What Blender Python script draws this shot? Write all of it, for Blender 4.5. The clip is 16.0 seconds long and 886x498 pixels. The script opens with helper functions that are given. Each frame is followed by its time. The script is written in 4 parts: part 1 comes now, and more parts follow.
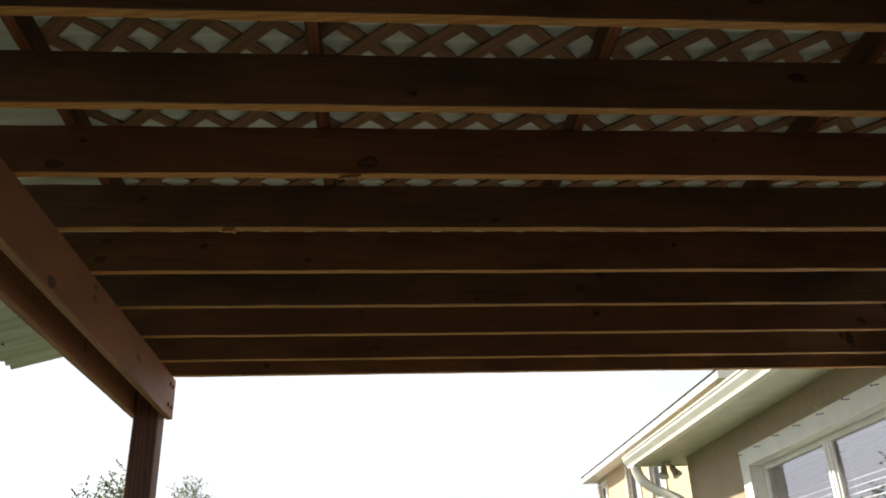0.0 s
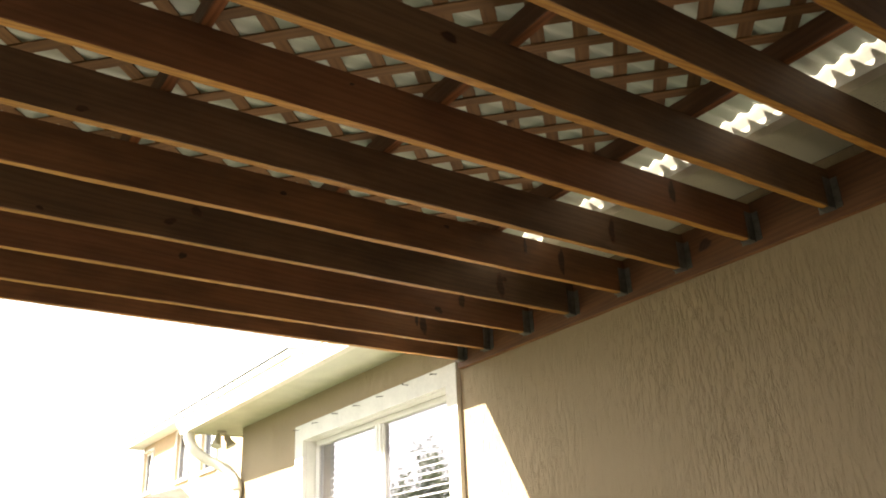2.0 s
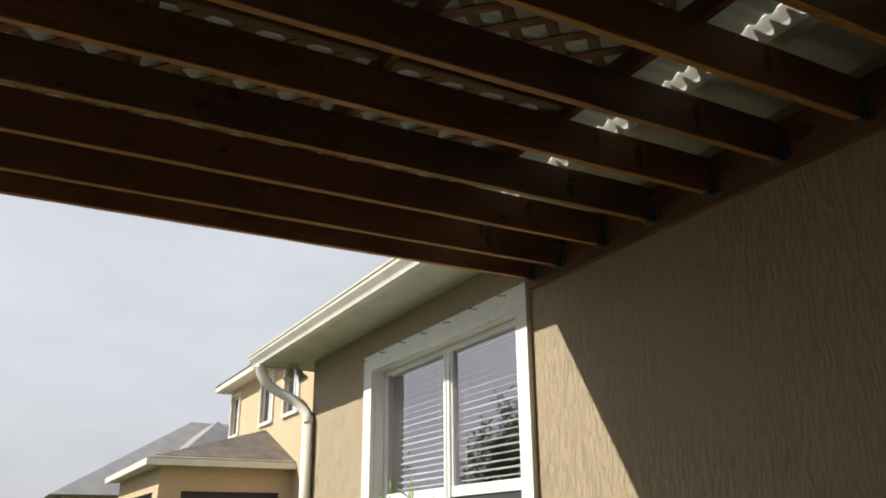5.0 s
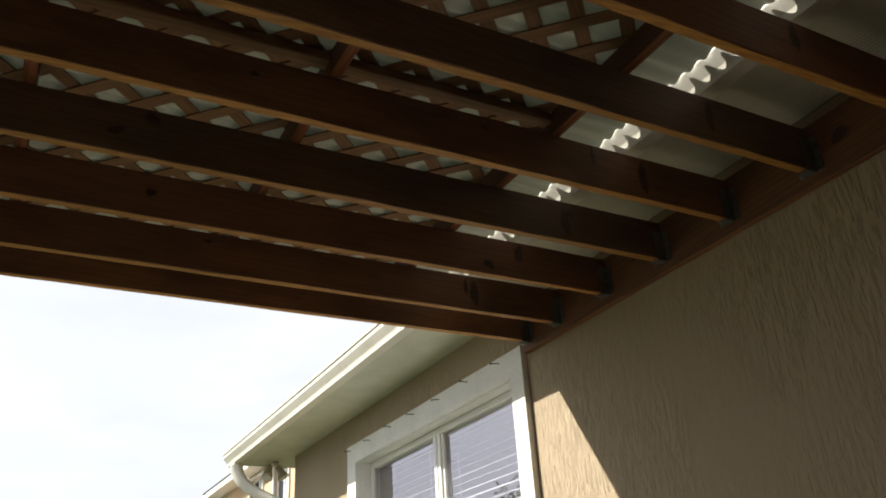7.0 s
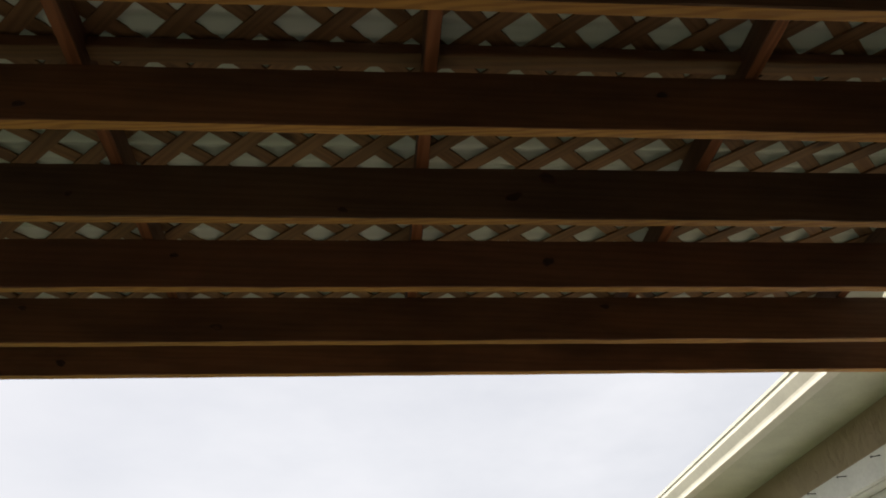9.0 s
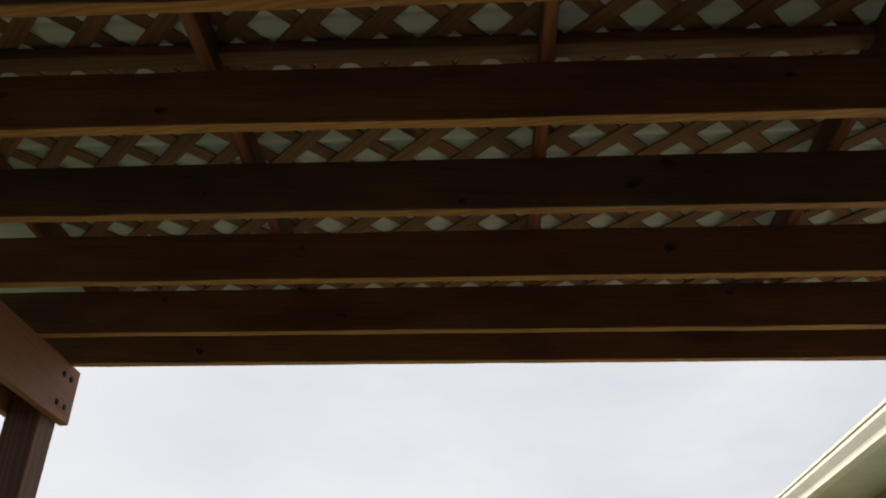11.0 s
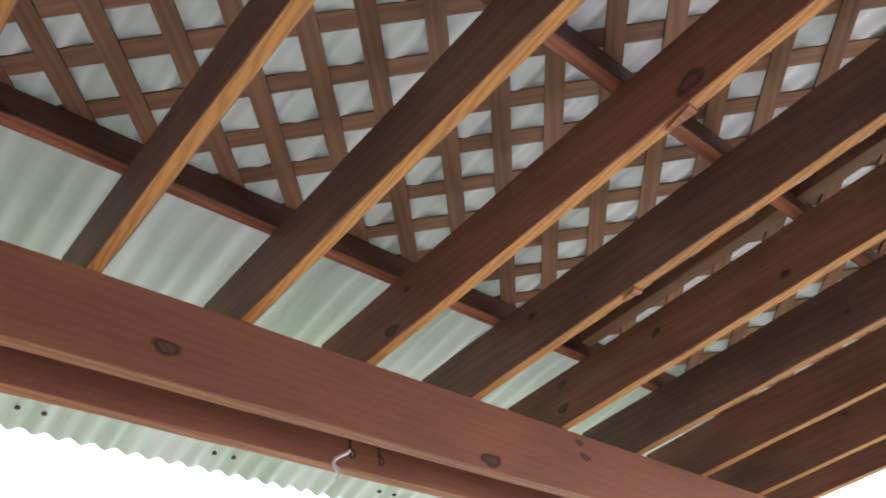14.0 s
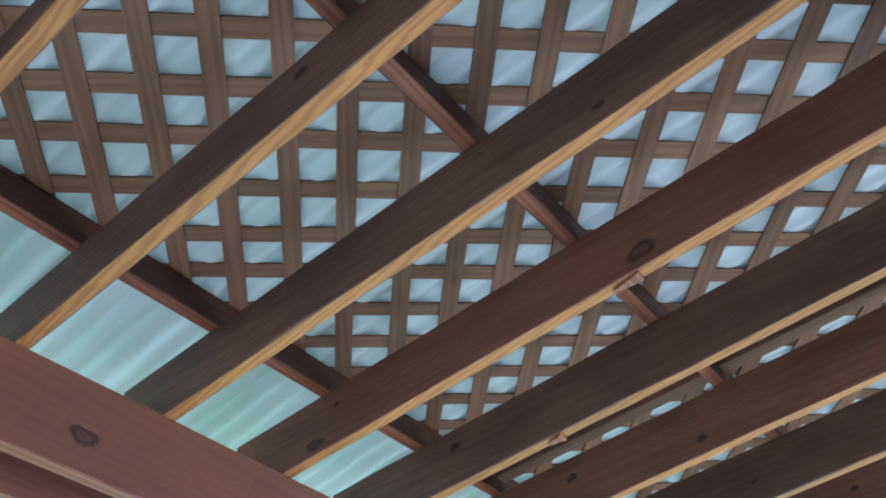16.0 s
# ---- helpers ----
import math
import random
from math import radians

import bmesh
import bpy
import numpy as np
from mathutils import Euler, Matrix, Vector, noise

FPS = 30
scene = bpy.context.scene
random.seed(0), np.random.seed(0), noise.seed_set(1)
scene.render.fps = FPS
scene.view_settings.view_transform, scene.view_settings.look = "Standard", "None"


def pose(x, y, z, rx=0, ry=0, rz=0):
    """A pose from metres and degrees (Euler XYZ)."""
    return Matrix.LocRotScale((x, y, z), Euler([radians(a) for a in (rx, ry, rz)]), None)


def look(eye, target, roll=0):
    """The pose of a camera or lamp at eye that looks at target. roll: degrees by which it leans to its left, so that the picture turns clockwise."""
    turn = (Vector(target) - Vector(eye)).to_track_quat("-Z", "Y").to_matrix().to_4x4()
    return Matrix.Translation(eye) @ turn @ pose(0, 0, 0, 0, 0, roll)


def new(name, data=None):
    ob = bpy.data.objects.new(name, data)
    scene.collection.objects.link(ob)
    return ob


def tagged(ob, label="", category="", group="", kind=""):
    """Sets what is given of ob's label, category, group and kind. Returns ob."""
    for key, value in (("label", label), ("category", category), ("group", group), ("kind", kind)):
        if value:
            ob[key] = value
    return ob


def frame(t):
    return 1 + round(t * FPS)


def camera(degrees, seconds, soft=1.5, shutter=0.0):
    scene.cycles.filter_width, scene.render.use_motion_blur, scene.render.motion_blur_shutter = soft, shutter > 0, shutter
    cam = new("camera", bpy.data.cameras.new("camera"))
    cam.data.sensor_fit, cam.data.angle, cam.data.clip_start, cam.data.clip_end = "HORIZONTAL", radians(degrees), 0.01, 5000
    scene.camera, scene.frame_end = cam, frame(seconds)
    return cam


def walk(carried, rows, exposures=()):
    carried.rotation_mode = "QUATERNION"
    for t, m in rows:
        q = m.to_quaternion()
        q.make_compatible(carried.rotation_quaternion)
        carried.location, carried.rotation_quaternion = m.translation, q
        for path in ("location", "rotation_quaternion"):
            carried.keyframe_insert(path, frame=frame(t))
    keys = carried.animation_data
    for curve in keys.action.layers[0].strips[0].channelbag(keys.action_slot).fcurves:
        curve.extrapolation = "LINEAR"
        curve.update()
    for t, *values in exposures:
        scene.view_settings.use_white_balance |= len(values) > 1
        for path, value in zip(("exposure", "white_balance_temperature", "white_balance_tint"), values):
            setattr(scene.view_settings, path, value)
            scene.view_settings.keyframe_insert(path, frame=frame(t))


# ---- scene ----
cam = camera(56.4, 16.0, 1.9)
PATH = [
    (0, (1.201, -0.46, 1.041), (1.355, 1.343, 1.893), -2.2),
    (0.5, (1.227, -0.343, 1.06), (1.678, 1.416, 1.898), -1.8),
    (1, (1.325, -0.23, 1.072), (2.038, 1.44, 1.91), -1.5),
    (1.5, (1.344, -0.152, 1.052), (2.263, 1.434, 1.85), -2.0),
    (2, (1.303, -0.088, 1.058), (2.358, 1.431, 1.819), -2.5),
    (2.5, (1.279, -0.059, 1.043), (2.362, 1.444, 1.798), -2.4),
    (3, (1.296, -0.077, 0.949), (2.344, 1.457, 1.691), -0.9),
    (3.5, (1.224, -0.091, 0.922), (2.076, 1.57, 1.641), 1.8),
    (4, (1.247, 0.006, 0.908), (2.092, 1.676, 1.612), 0.1),
    (4.5, (1.377, 0.109, 0.902), (2.279, 1.767, 1.563), 0.1),
    (4.7, (1.487, 0.159, 0.911), (2.388, 1.818, 1.571), -0.1),
    (7, (2.001, 0.765, 0.978), (2.878, 2.335, 1.853), -3.6),
    (7.5, (1.957, 0.947, 1.016), (2.815, 2.547, 1.856), -4.4),
    (8, (1.867, 1.124, 1.04), (2.875, 2.624, 1.897), -5.5),
    (8.5, (1.719, 1.199, 1.079), (2.106, 2.861, 2.123), -6.2),
    (9, (1.76, 1.218, 1.124), (1.927, 2.904, 2.186), -2.8),
    (11.5, (1.735, 1.185, 1.118), (1.591, 2.894, 2.147), 0.6),
    (12, (1.752, 1.191, 1.115), (1.583, 2.9, 2.14), 0.3),
    (12.5, (1.781, 1.193, 1.121), (1.465, 2.852, 2.192), -3.0),
    (12.7, (1.68, 1.141, 1.146), (1.199, 2.719, 2.278), -9.5),
    (12.8, (1.675, 1.071, 1.159), (1.09, 2.608, 2.297), -12.9),
    (12.9, (1.646, 1.065, 1.18), (0.934, 2.519, 2.354), -13.4),
    (13, (1.657, 1.01, 1.181), (0.839, 2.396, 2.368), -12.4),
    (13.5, (1.592, 0.831, 1.202), (0.54, 1.995, 2.443), -10.3),
    (14, (1.564, 0.743, 1.197), (0.497, 1.848, 2.478), -8.9),
    (14.5, (1.583, 0.708, 1.205), (0.656, 1.779, 2.617), -9.1),
    (15, (1.597, 0.669, 1.217), (0.769, 1.686, 2.727), -8.8),
    (15.5, (1.577, 0.637, 1.217), (0.802, 1.715, 2.713), -8.6),
    (16, (1.558, 0.641, 1.222), (0.766, 1.778, 2.664), -6.7),
]
# Exposure of the clip's camera, second by second: stops, kelvin, tint
EXPO = [
    (0, 1.25, 6450, 10), (0.5, 1.35, 6450, 10), (1, 2.25, 6900, 12), (1.5, 2.40, 6850, 12), (2, 2.75, 7050, 12), (2.5, 2.75, 7050, 12),
    (3, 2.45, 6950, 12), (3.5, 1.40, 6400, 10), (4, 0.80, 6400, 10), (4.5, 0.60, 6450, 10), (7, 1.15, 6400, 11), (7.5, 1.00, 6450, 11),
    (8, 0.90, 6600, 12), (8.5, 1.15, 6550, 11), (9, 0.90, 6600, 11), (11.5, 0.80, 6600, 10), (12, 0.80, 6600, 10), (12.5, 0.80, 6600, 11),
    (13, 3.50, 8800, 31), (13.5, 3.90, 6800, 32), (14, 3.67, 5200, 33), (14.5, 3.72, 4700, 25), (15, 3.80, 4250, 17), (15.5, 3.80, 4150, 16),
    (16, 3.85, 4100, 16),
]
walk(cam, [(t, look(eye, target, roll)) for t, eye, target, roll in PATH], EXPO)

# ---- light ----
SUN_RAY = Vector((1.0, -0.61, -1.045)).normalized()      # the way the sunlight travels
world = bpy.data.worlds.new("hazy_sky")
scene.world = world
world.use_nodes = True
wn, wl = world.node_tree.nodes, world.node_tree.links
bg = wn["Background"]
sky = wn.new("ShaderNodeTexSky")
sky.sky_type, sky.sun_disc = "NISHITA", False
sky.sun_elevation = math.asin(-SUN_RAY.z)
sky.sun_rotation = math.atan2(-SUN_RAY.x, -SUN_RAY.y)
sky.air_density, sky.dust_density, sky.ozone_density = 1.0, 4.0, 1.5
tc = wn.new("ShaderNodeTexCoord")
mp = wn.new("ShaderNodeMapping")
mp.inputs["Scale"].default_value = (1.0, 1.0, 2.6)
cl = wn.new("ShaderNodeTexNoise")
cl.inputs["Scale"].default_value, cl.inputs["Detail"].default_value, cl.inputs["Roughness"].default_value = 2.2, 7.0, 0.55
cr = wn.new("ShaderNodeValToRGB")
cr.color_ramp.elements[0].position, cr.color_ramp.elements[0].color = 0.34, (0.66, 0.66, 0.66, 1)
cr.color_ramp.elements[1].position, cr.color_ramp.elements[1].color = 0.72, (0.98, 0.98, 0.98, 1)
mx = wn.new("ShaderNodeMixRGB")
mx.inputs["Color2"].default_value = (10.0, 10.2, 10.7, 1)
wl.new(tc.outputs["Generated"], mp.inputs["Vector"])
wl.new(mp.outputs["Vector"], cl.inputs["Vector"])
wl.new(cl.outputs["Fac"], cr.inputs["Fac"])
wl.new(cr.outputs["Color"], mx.inputs["Fac"])
wl.new(sky.outputs["Color"], mx.inputs["Color1"])
wl.new(mx.outputs["Color"], bg.inputs["Color"])
bg.inputs["Strength"].default_value = 0.05

sun = new("sun", bpy.data.lights.new("sun", "SUN"))
sun.data.energy, sun.data.angle, sun.data.color = 5.0, radians(0.6), (1.0, 0.93, 0.82)
sun.matrix_world = look((0, 0, 0), SUN_RAY)


# ---- materials ----
def material(name, base, rough=0.6, metal=0.0):
    m = bpy.data.materials.new(name)
    m.use_nodes = True
    n, l = m.node_tree.nodes, m.node_tree.links
    b = n["Principled BSDF"]
    b.inputs["Base Color"].default_value = (*base, 1)
    b.inputs["Roughness"].default_value = rough
    b.inputs["Metallic"].default_value = metal
    return m, n, l, b


def coords(n, l, scale, source="Object"):
    t, g = n.new("ShaderNodeTexCoord"), n.new("ShaderNodeMapping")
    g.inputs["Scale"].default_value = scale
    l.new(t.outputs[source], g.inputs["Vector"])
    return g.outputs["Vector"]


def tex_noise(n, l, vec, scale, detail=4.0, rough=0.55):
    x = n.new("ShaderNodeTexNoise")
    x.inputs["Scale"].default_value, x.inputs["Detail"].default_value, x.inputs["Roughness"].default_value = scale, detail, rough
    l.new(vec, x.inputs["Vector"])
    return x.outputs["Fac"]


def ramp(n, l, fac, *stops):
    r = n.new("ShaderNodeValToRGB")
    e = r.color_ramp.elements
    while len(e) < len(stops):
        e.new(0.5)
    for k, (p, c) in zip(e, stops):
        k.position, k.color = p, (*c, 1)
    l.new(fac, r.inputs["Fac"])
    return r.outputs["Color"]


def blend(n, l, kind, fac, a, b):
    x = n.new("ShaderNodeMixRGB")
    x.blend_type = kind
    for key, v in (("Fac", fac), ("Color1", a), ("Color2", b)):
        if isinstance(v, (int, float)):
            x.inputs[key].default_value = v
        elif isinstance(v, tuple):
            x.inputs[key].default_value = (*v, 1)
        else:
            l.new(v, x.inputs[key])
    return x.outputs["Color"]


def bump(n, l, b, height, strength, distance=0.01):
    x = n.new("ShaderNodeBump")
    x.inputs["Strength"].default_value, x.inputs["Distance"].default_value = strength, distance
    l.new(height, x.inputs["Height"])
    l.new(x.outputs["Normal"], b.inputs["Normal"])


def wood(name, light, dark, knots=True, along=0, rough=0.62, stain=0.5, rings=(0.35, 9.0)):
    """Sawn timber: long grain rings along one axis, knots, weather stains; each board shifted by its own random number."""
    m, n, l, b = material(name, light, rough)
    t, info = n.new("ShaderNodeTexCoord"), n.new("ShaderNodeObjectInfo")
    shift = n.new("ShaderNodeVectorMath")
    shift.operation = "MULTIPLY_ADD"
    comb = n.new("ShaderNodeCombineXYZ")
    for k in ("X", "Y", "Z"):
        l.new(info.outputs["Random"], comb.inputs[k])
    shift.inputs[1].default_value = (37.0, 11.3, 7.7)
    l.new(comb.outputs["Vector"], shift.inputs[0])
    l.new(t.outputs["Object"], shift.inputs[2])

    def mapped(scale):
        g = n.new("ShaderNodeMapping")
        s = [scale[1], scale[1], scale[1]]
        s[along] = scale[0]
        g.inputs["Scale"].default_value = s
        l.new(shift.outputs["Vector"], g.inputs["Vector"])
        return g.outputs["Vector"]
    wave = n.new("ShaderNodeTexWave")
    wave.wave_type, wave.bands_direction = "BANDS", "DIAGONAL"
    wave.inputs["Scale"].default_value, wave.inputs["Distortion"].default_value = 2.6, 9.0
    wave.inputs["Detail"].default_value, wave.inputs["Detail Scale"].default_value = 2.5, 0.9
    l.new(mapped(rings), wave.inputs["Vector"])
    fine = tex_noise(n, l, mapped((3.0, 190.0)), 1.0, 4.0, 0.6)
    broad = tex_noise(n, l, mapped((2.0, 6.0)), 1.0, 4.0, 0.6)
    col = ramp(n, l, wave.outputs["Fac"], (0.12, dark), (0.75, light))
    col = blend(n, l, "MULTIPLY", 0.26, col, ramp(n, l, fine, (0.3, (0.6, 0.58, 0.55)), (0.7, (1.12, 1.1, 1.08))))
    col = blend(n, l, "MULTIPLY", stain, col, ramp(n, l, broad, (0.33, (0.42, 0.40, 0.42)), (0.62, (1.1, 1.06, 1.0))))
    if knots:
        v = n.new("ShaderNodeTexVoronoi")
        v.inputs["Scale"].default_value = 1.0
        l.new(mapped((2.3, 5.2)), v.inputs["Vector"])
        col = blend(n, l, "MULTIPLY", ramp(n, l, v.outputs["Distance"], (0.085, (0.85, 0.85, 0.85)), (0.15, (0, 0, 0))), col, (0.16, 0.12, 0.10))
    tint = n.new("ShaderNodeHueSaturation")
    mr = n.new("ShaderNodeMapRange")
    mr.inputs["To Min"].default_value, mr.inputs["To Max"].default_value = 0.82, 1.15
    l.new(info.outputs["Random"], mr.inputs["Value"])
    l.new(mr.outputs["Result"], tint.inputs["Value"])
    l.new(col, tint.inputs["Color"])
    l.new(tint.outputs["Color"], b.inputs["Base Color"])
    l.new(ramp(n, l, fine, (0.3, (rough - 0.1,) * 3), (0.7, (rough + 0.15,) * 3)), b.inputs["Roughness"])
    bump(n, l, b, fine, 0.35, 0.003)
    return m


WOOD = wood("stained_joist", (0.223, 0.11, 0.055), (0.196, 0.092, 0.045), knots=False, stain=0.75)
WOOD_RED = wood("red_stained_joist", (0.234, 0.107, 0.057), (0.203, 0.09, 0.046), knots=False, stain=0.55)
WOOD_GREY = wood("weathered_joist", (0.192, 0.118, 0.072), (0.162, 0.097, 0.058), knots=False, stain=0.7)
WOOD_LEDGER = wood("dark_ledger", (0.205, 0.092, 0.039), (0.161, 0.07, 0.03), along=1, knots=False, stain=0.7)
# joist undersides: paler and yellower than the side faces; beams and purlins follow suit
WOOD_PALE = wood("joist_underside", (0.489, 0.252, 0.048), (0.367, 0.172, 0.032), knots=False, stain=0.35, rings=(1.5, 13.0))
WOOD_BEAM = wood("red_stained_beam", (0.302, 0.132, 0.069), (0.278, 0.118, 0.06), along=1, stain=0.3, knots=False)
WOOD_BEAM_PALE = wood("beam_underside", (0.367, 0.176, 0.07), (0.262, 0.12, 0.043), along=1, knots=False)
WOOD_PURLIN = wood("stained_purlin", (0.145, 0.072, 0.04), (0.118, 0.058, 0.032), along=1)
WOOD_PURLIN_PALE = wood("purlin_underside", (0.332, 0.136, 0.053), (0.227, 0.088, 0.031), along=1, knots=False)
WOOD_POST = wood("stained_post", (0.149, 0.068, 0.035), (0.087, 0.04, 0.021), along=2)
WOOD_LATTICE = wood("lattice_cedar", (0.262, 0.148, 0.067), (0.21, 0.116, 0.053), knots=True, stain=0.4)


def plastic_roof():
    """Milky corrugated sheet: light passes through it, with a faint green tinge and dirt streaks down the slope."""
    m, n, l, b = material("milky_roof_sheet", (0.80, 0.83, 0.78), 0.35)
    v = coords(n, l, (0.5, 14.0, 1.0))
    streak = tex_noise(n, l, v, 1.0, 5.0)
    blot = tex_noise(n, l, coords(n, l, (1.2, 1.2, 1.2)), 1.0, 3.0)
    col = ramp(n, l, streak, (0.3, (0.66, 0.71, 0.62)), (0.65, (0.86, 0.88, 0.84)))
    col = blend(n, l, "MULTIPLY", 0.5, col, ramp(n, l, blot, (0.35, (0.80, 0.90, 0.78)), (0.65, (1, 1, 1))))
    t, sep, low = n.new("ShaderNodeTexCoord"), n.new("ShaderNodeSeparateXYZ"), n.new("ShaderNodeMapRange")
    l.new(t.outputs["Object"], sep.inputs["Vector"])
    l.new(sep.outputs["X"], low.inputs["Value"])
    low.inputs["From Min"].default_value, low.inputs["From Max"].default_value = 0.15, 0.75
    low.inputs["To Min"].default_value, low.inputs["To Max"].default_value = 0.5, 0.12
    col = blend(n, l, "MULTIPLY", low.outputs["Result"], col, ramp(n, l, tex_noise(n, l, coords(n, l, (0.8, 5.0, 1.0)), 1.0, 4.0), (0.36, (0.66, 0.86, 0.60)), (0.62, (0.97, 1.0, 0.92))))
    l.new(col, b.inputs["Base Color"])
    tr = n.new("ShaderNodeBsdfTranslucent")
    l.new(blend(n, l, "MULTIPLY", 1.0, col, (0.023, 0.027, 0.0235)), tr.inputs["Color"])
    mixs = n.new("ShaderNodeMixShader")
    mixs.inputs["Fac"].default_value = 0.20
    l.new(b.outputs["BSDF"], mixs.inputs[1])
    l.new(tr.outputs["BSDF"], mixs.inputs[2])
    l.new(mixs.outputs["Shader"], n["Material Output"].inputs["Surface"])
    return m


ROOF = plastic_roof()


def stucco(name, base, along):
    """Stucco dragged by a float: upright wormy grooves and a fine sand grain."""
    m, n, l, b = material(name, base, 0.85)
    s = [12.0, 12.0, 12.0]
    s[along] = 130.0
    worm = tex_noise(n, l, coords(n, l, tuple(s)), 1.0, 3.0, 0.6)
    patch = tex_noise(n, l, coords(n, l, (1.1, 1.1, 1.1)), 1.0, 3.0)
    grain = tex_noise(n, l, coords(n, l, (230, 230, 230)), 1.0, 2.0)
    groove = ramp(n, l, worm, (0.33, (0, 0, 0)), (0.50, (1, 1, 1)))
    mask = ramp(n, l, patch, (0.36, (0.18, 0.18, 0.18)), (0.60, (1.0, 1.0, 1.0)))
    h = blend(n, l, "MIX", mask, (1.0, 1.0, 1.0), groove)
    h = blend(n, l, "MULTIPLY", 0.25, h, ramp(n, l, grain, (0.3, (0.5, 0.5, 0.5)), (0.7, (1, 1, 1))))
    col = blend(n, l, "MULTIPLY", 0.6, (base[0], base[1], base[2]), ramp(n, l, patch, (0.3, (0.86, 0.86, 0.86)), (0.7, (1.05, 1.04, 1.02))))
    col = blend(n, l, "MULTIPLY", 0.35, col, ramp(n, l, grain, (0.3, (0.8, 0.8, 0.8)), (0.7, (1, 1, 1))))
    l.new(col, b.inputs["Base Color"])
    bump(n, l, b, h, 0.8, 0.008)
    return m


STUCCO = stucco("tan_stucco", (0.39, 0.312, 0.205), 1)
STUCCO_X = stucco("tan_stucco_end", (0.39, 0.312, 0.205), 0)
STUCCO_N = stucco("peach_stucco", (0.58, 0.44, 0.28), 1)


def mottled(name, base, rough=0.5, scale=9.0, low=0.86, metal=0.0, relief=0.0):
    m, n, l, b = material(name, base, rough, metal)
    a = tex_noise(n, l, coords(n, l, (1, 1, 1)), scale, 5.0)
    c = tex_noise(n, l, coords(n, l, (1, 1, 1)), scale * 12, 3.0)
    col = blend(n, l, "MULTIPLY", 1.0, base, ramp(n, l, a, (0.3, (low,) * 3), (0.7, (1.04,) * 3)))
    col = blend(n, l, "MULTIPLY", 0.6, col, ramp(n, l, c, (0.3, (low,) * 3), (0.7, (1.03,) * 3)))
    l.new(col, b.inputs["Base Color"])
    if relief:
        bump(n, l, b, c, relief, 0.01)
    return m


TRIM = mottled("white_trim_paint", (0.76, 0.76, 0.70), 0.55, 4.0, 0.88, relief=0.15)
GUTTER = mottled("cream_gutter_paint", (0.74, 0.72, 0.62), 0.35, 3.0, 0.88)
VINYL = mottled("white_vinyl", (0.80, 0.80, 0.76), 0.35, 6.0, 0.93)
STEEL = mottled("galvanised_steel", (0.30, 0.32, 0.31), 0.45, 30.0, 0.6, 0.8)
DARK_METAL = mottled("rusty_dark_steel", (0.07, 0.055, 0.045), 0.6, 60.0, 0.6, 0.6)
SHINGLE = mottled("grey_shingle", (0.27, 0.235, 0.205), 0.9, 2.5, 0.6, relief=0.4)
SHINGLE_FAR = mottled("pale_grey_shingle", (0.24, 0.24, 0.25), 0.9, 1.0, 0.75)
CONCRETE = mottled("patio_concrete", (0.085, 0.072, 0.060), 0.9, 3.0, 0.75, relief=0.3)
LAWN = mottled("lawn", (0.048, 0.066, 0.024), 0.95, 2.0, 0.55, relief=0.6)
BLIND = mottled("white_blind_slat", (0.62, 0.62, 0.64), 0.5, 8.0, 0.94)
ROOM = mottled("dim_room_paint", (0.30, 0.28, 0.26), 0.8, 1.0, 0.9)
BARK = mottled("bark", (0.11, 0.085, 0.06), 0.95, 9.0, 0.5, relief=0.6)
LAMP = mottled("beige_lamp_enamel", (0.56, 0.50, 0.40), 0.45, 8.0, 0.85)
STRING = mottled("white_cord", (0.72, 0.70, 0.64), 0.9, 40.0, 0.8)
SEAL = mottled("dark_seal", (0.05, 0.045, 0.04), 0.8, 20.0, 0.7)


def leaf_material(name, base):
    m, n, l, b = material(name, base, 0.5)
    g = n.new("ShaderNodeNewGeometry")
    col = ramp(n, l, g.outputs["Random Per Island"], (0.0, tuple(c * 0.55 for c in base)), (1.0, tuple(min(1, c * 1.5) for c in base)))
    l.new(col, b.inputs["Base Color"])
    tr = n.new("ShaderNodeBsdfTranslucent")
    l.new(col, tr.inputs["Color"])
    mixs = n.new("ShaderNodeMixShader")
    mixs.inputs["Fac"].default_value = 0.35
    l.new(b.outputs["BSDF"], mixs.inputs[1])
    l.new(tr.outputs["BSDF"], mixs.inputs[2])
    l.new(mixs.outputs["Shader"], n["Material Output"].inputs["Surface"])
    return m


LEAF = leaf_material("tree_leaf", (0.075, 0.10, 0.04))
LEAF_BRIGHT = leaf_material("shrub_leaf", (0.20, 0.36, 0.05))


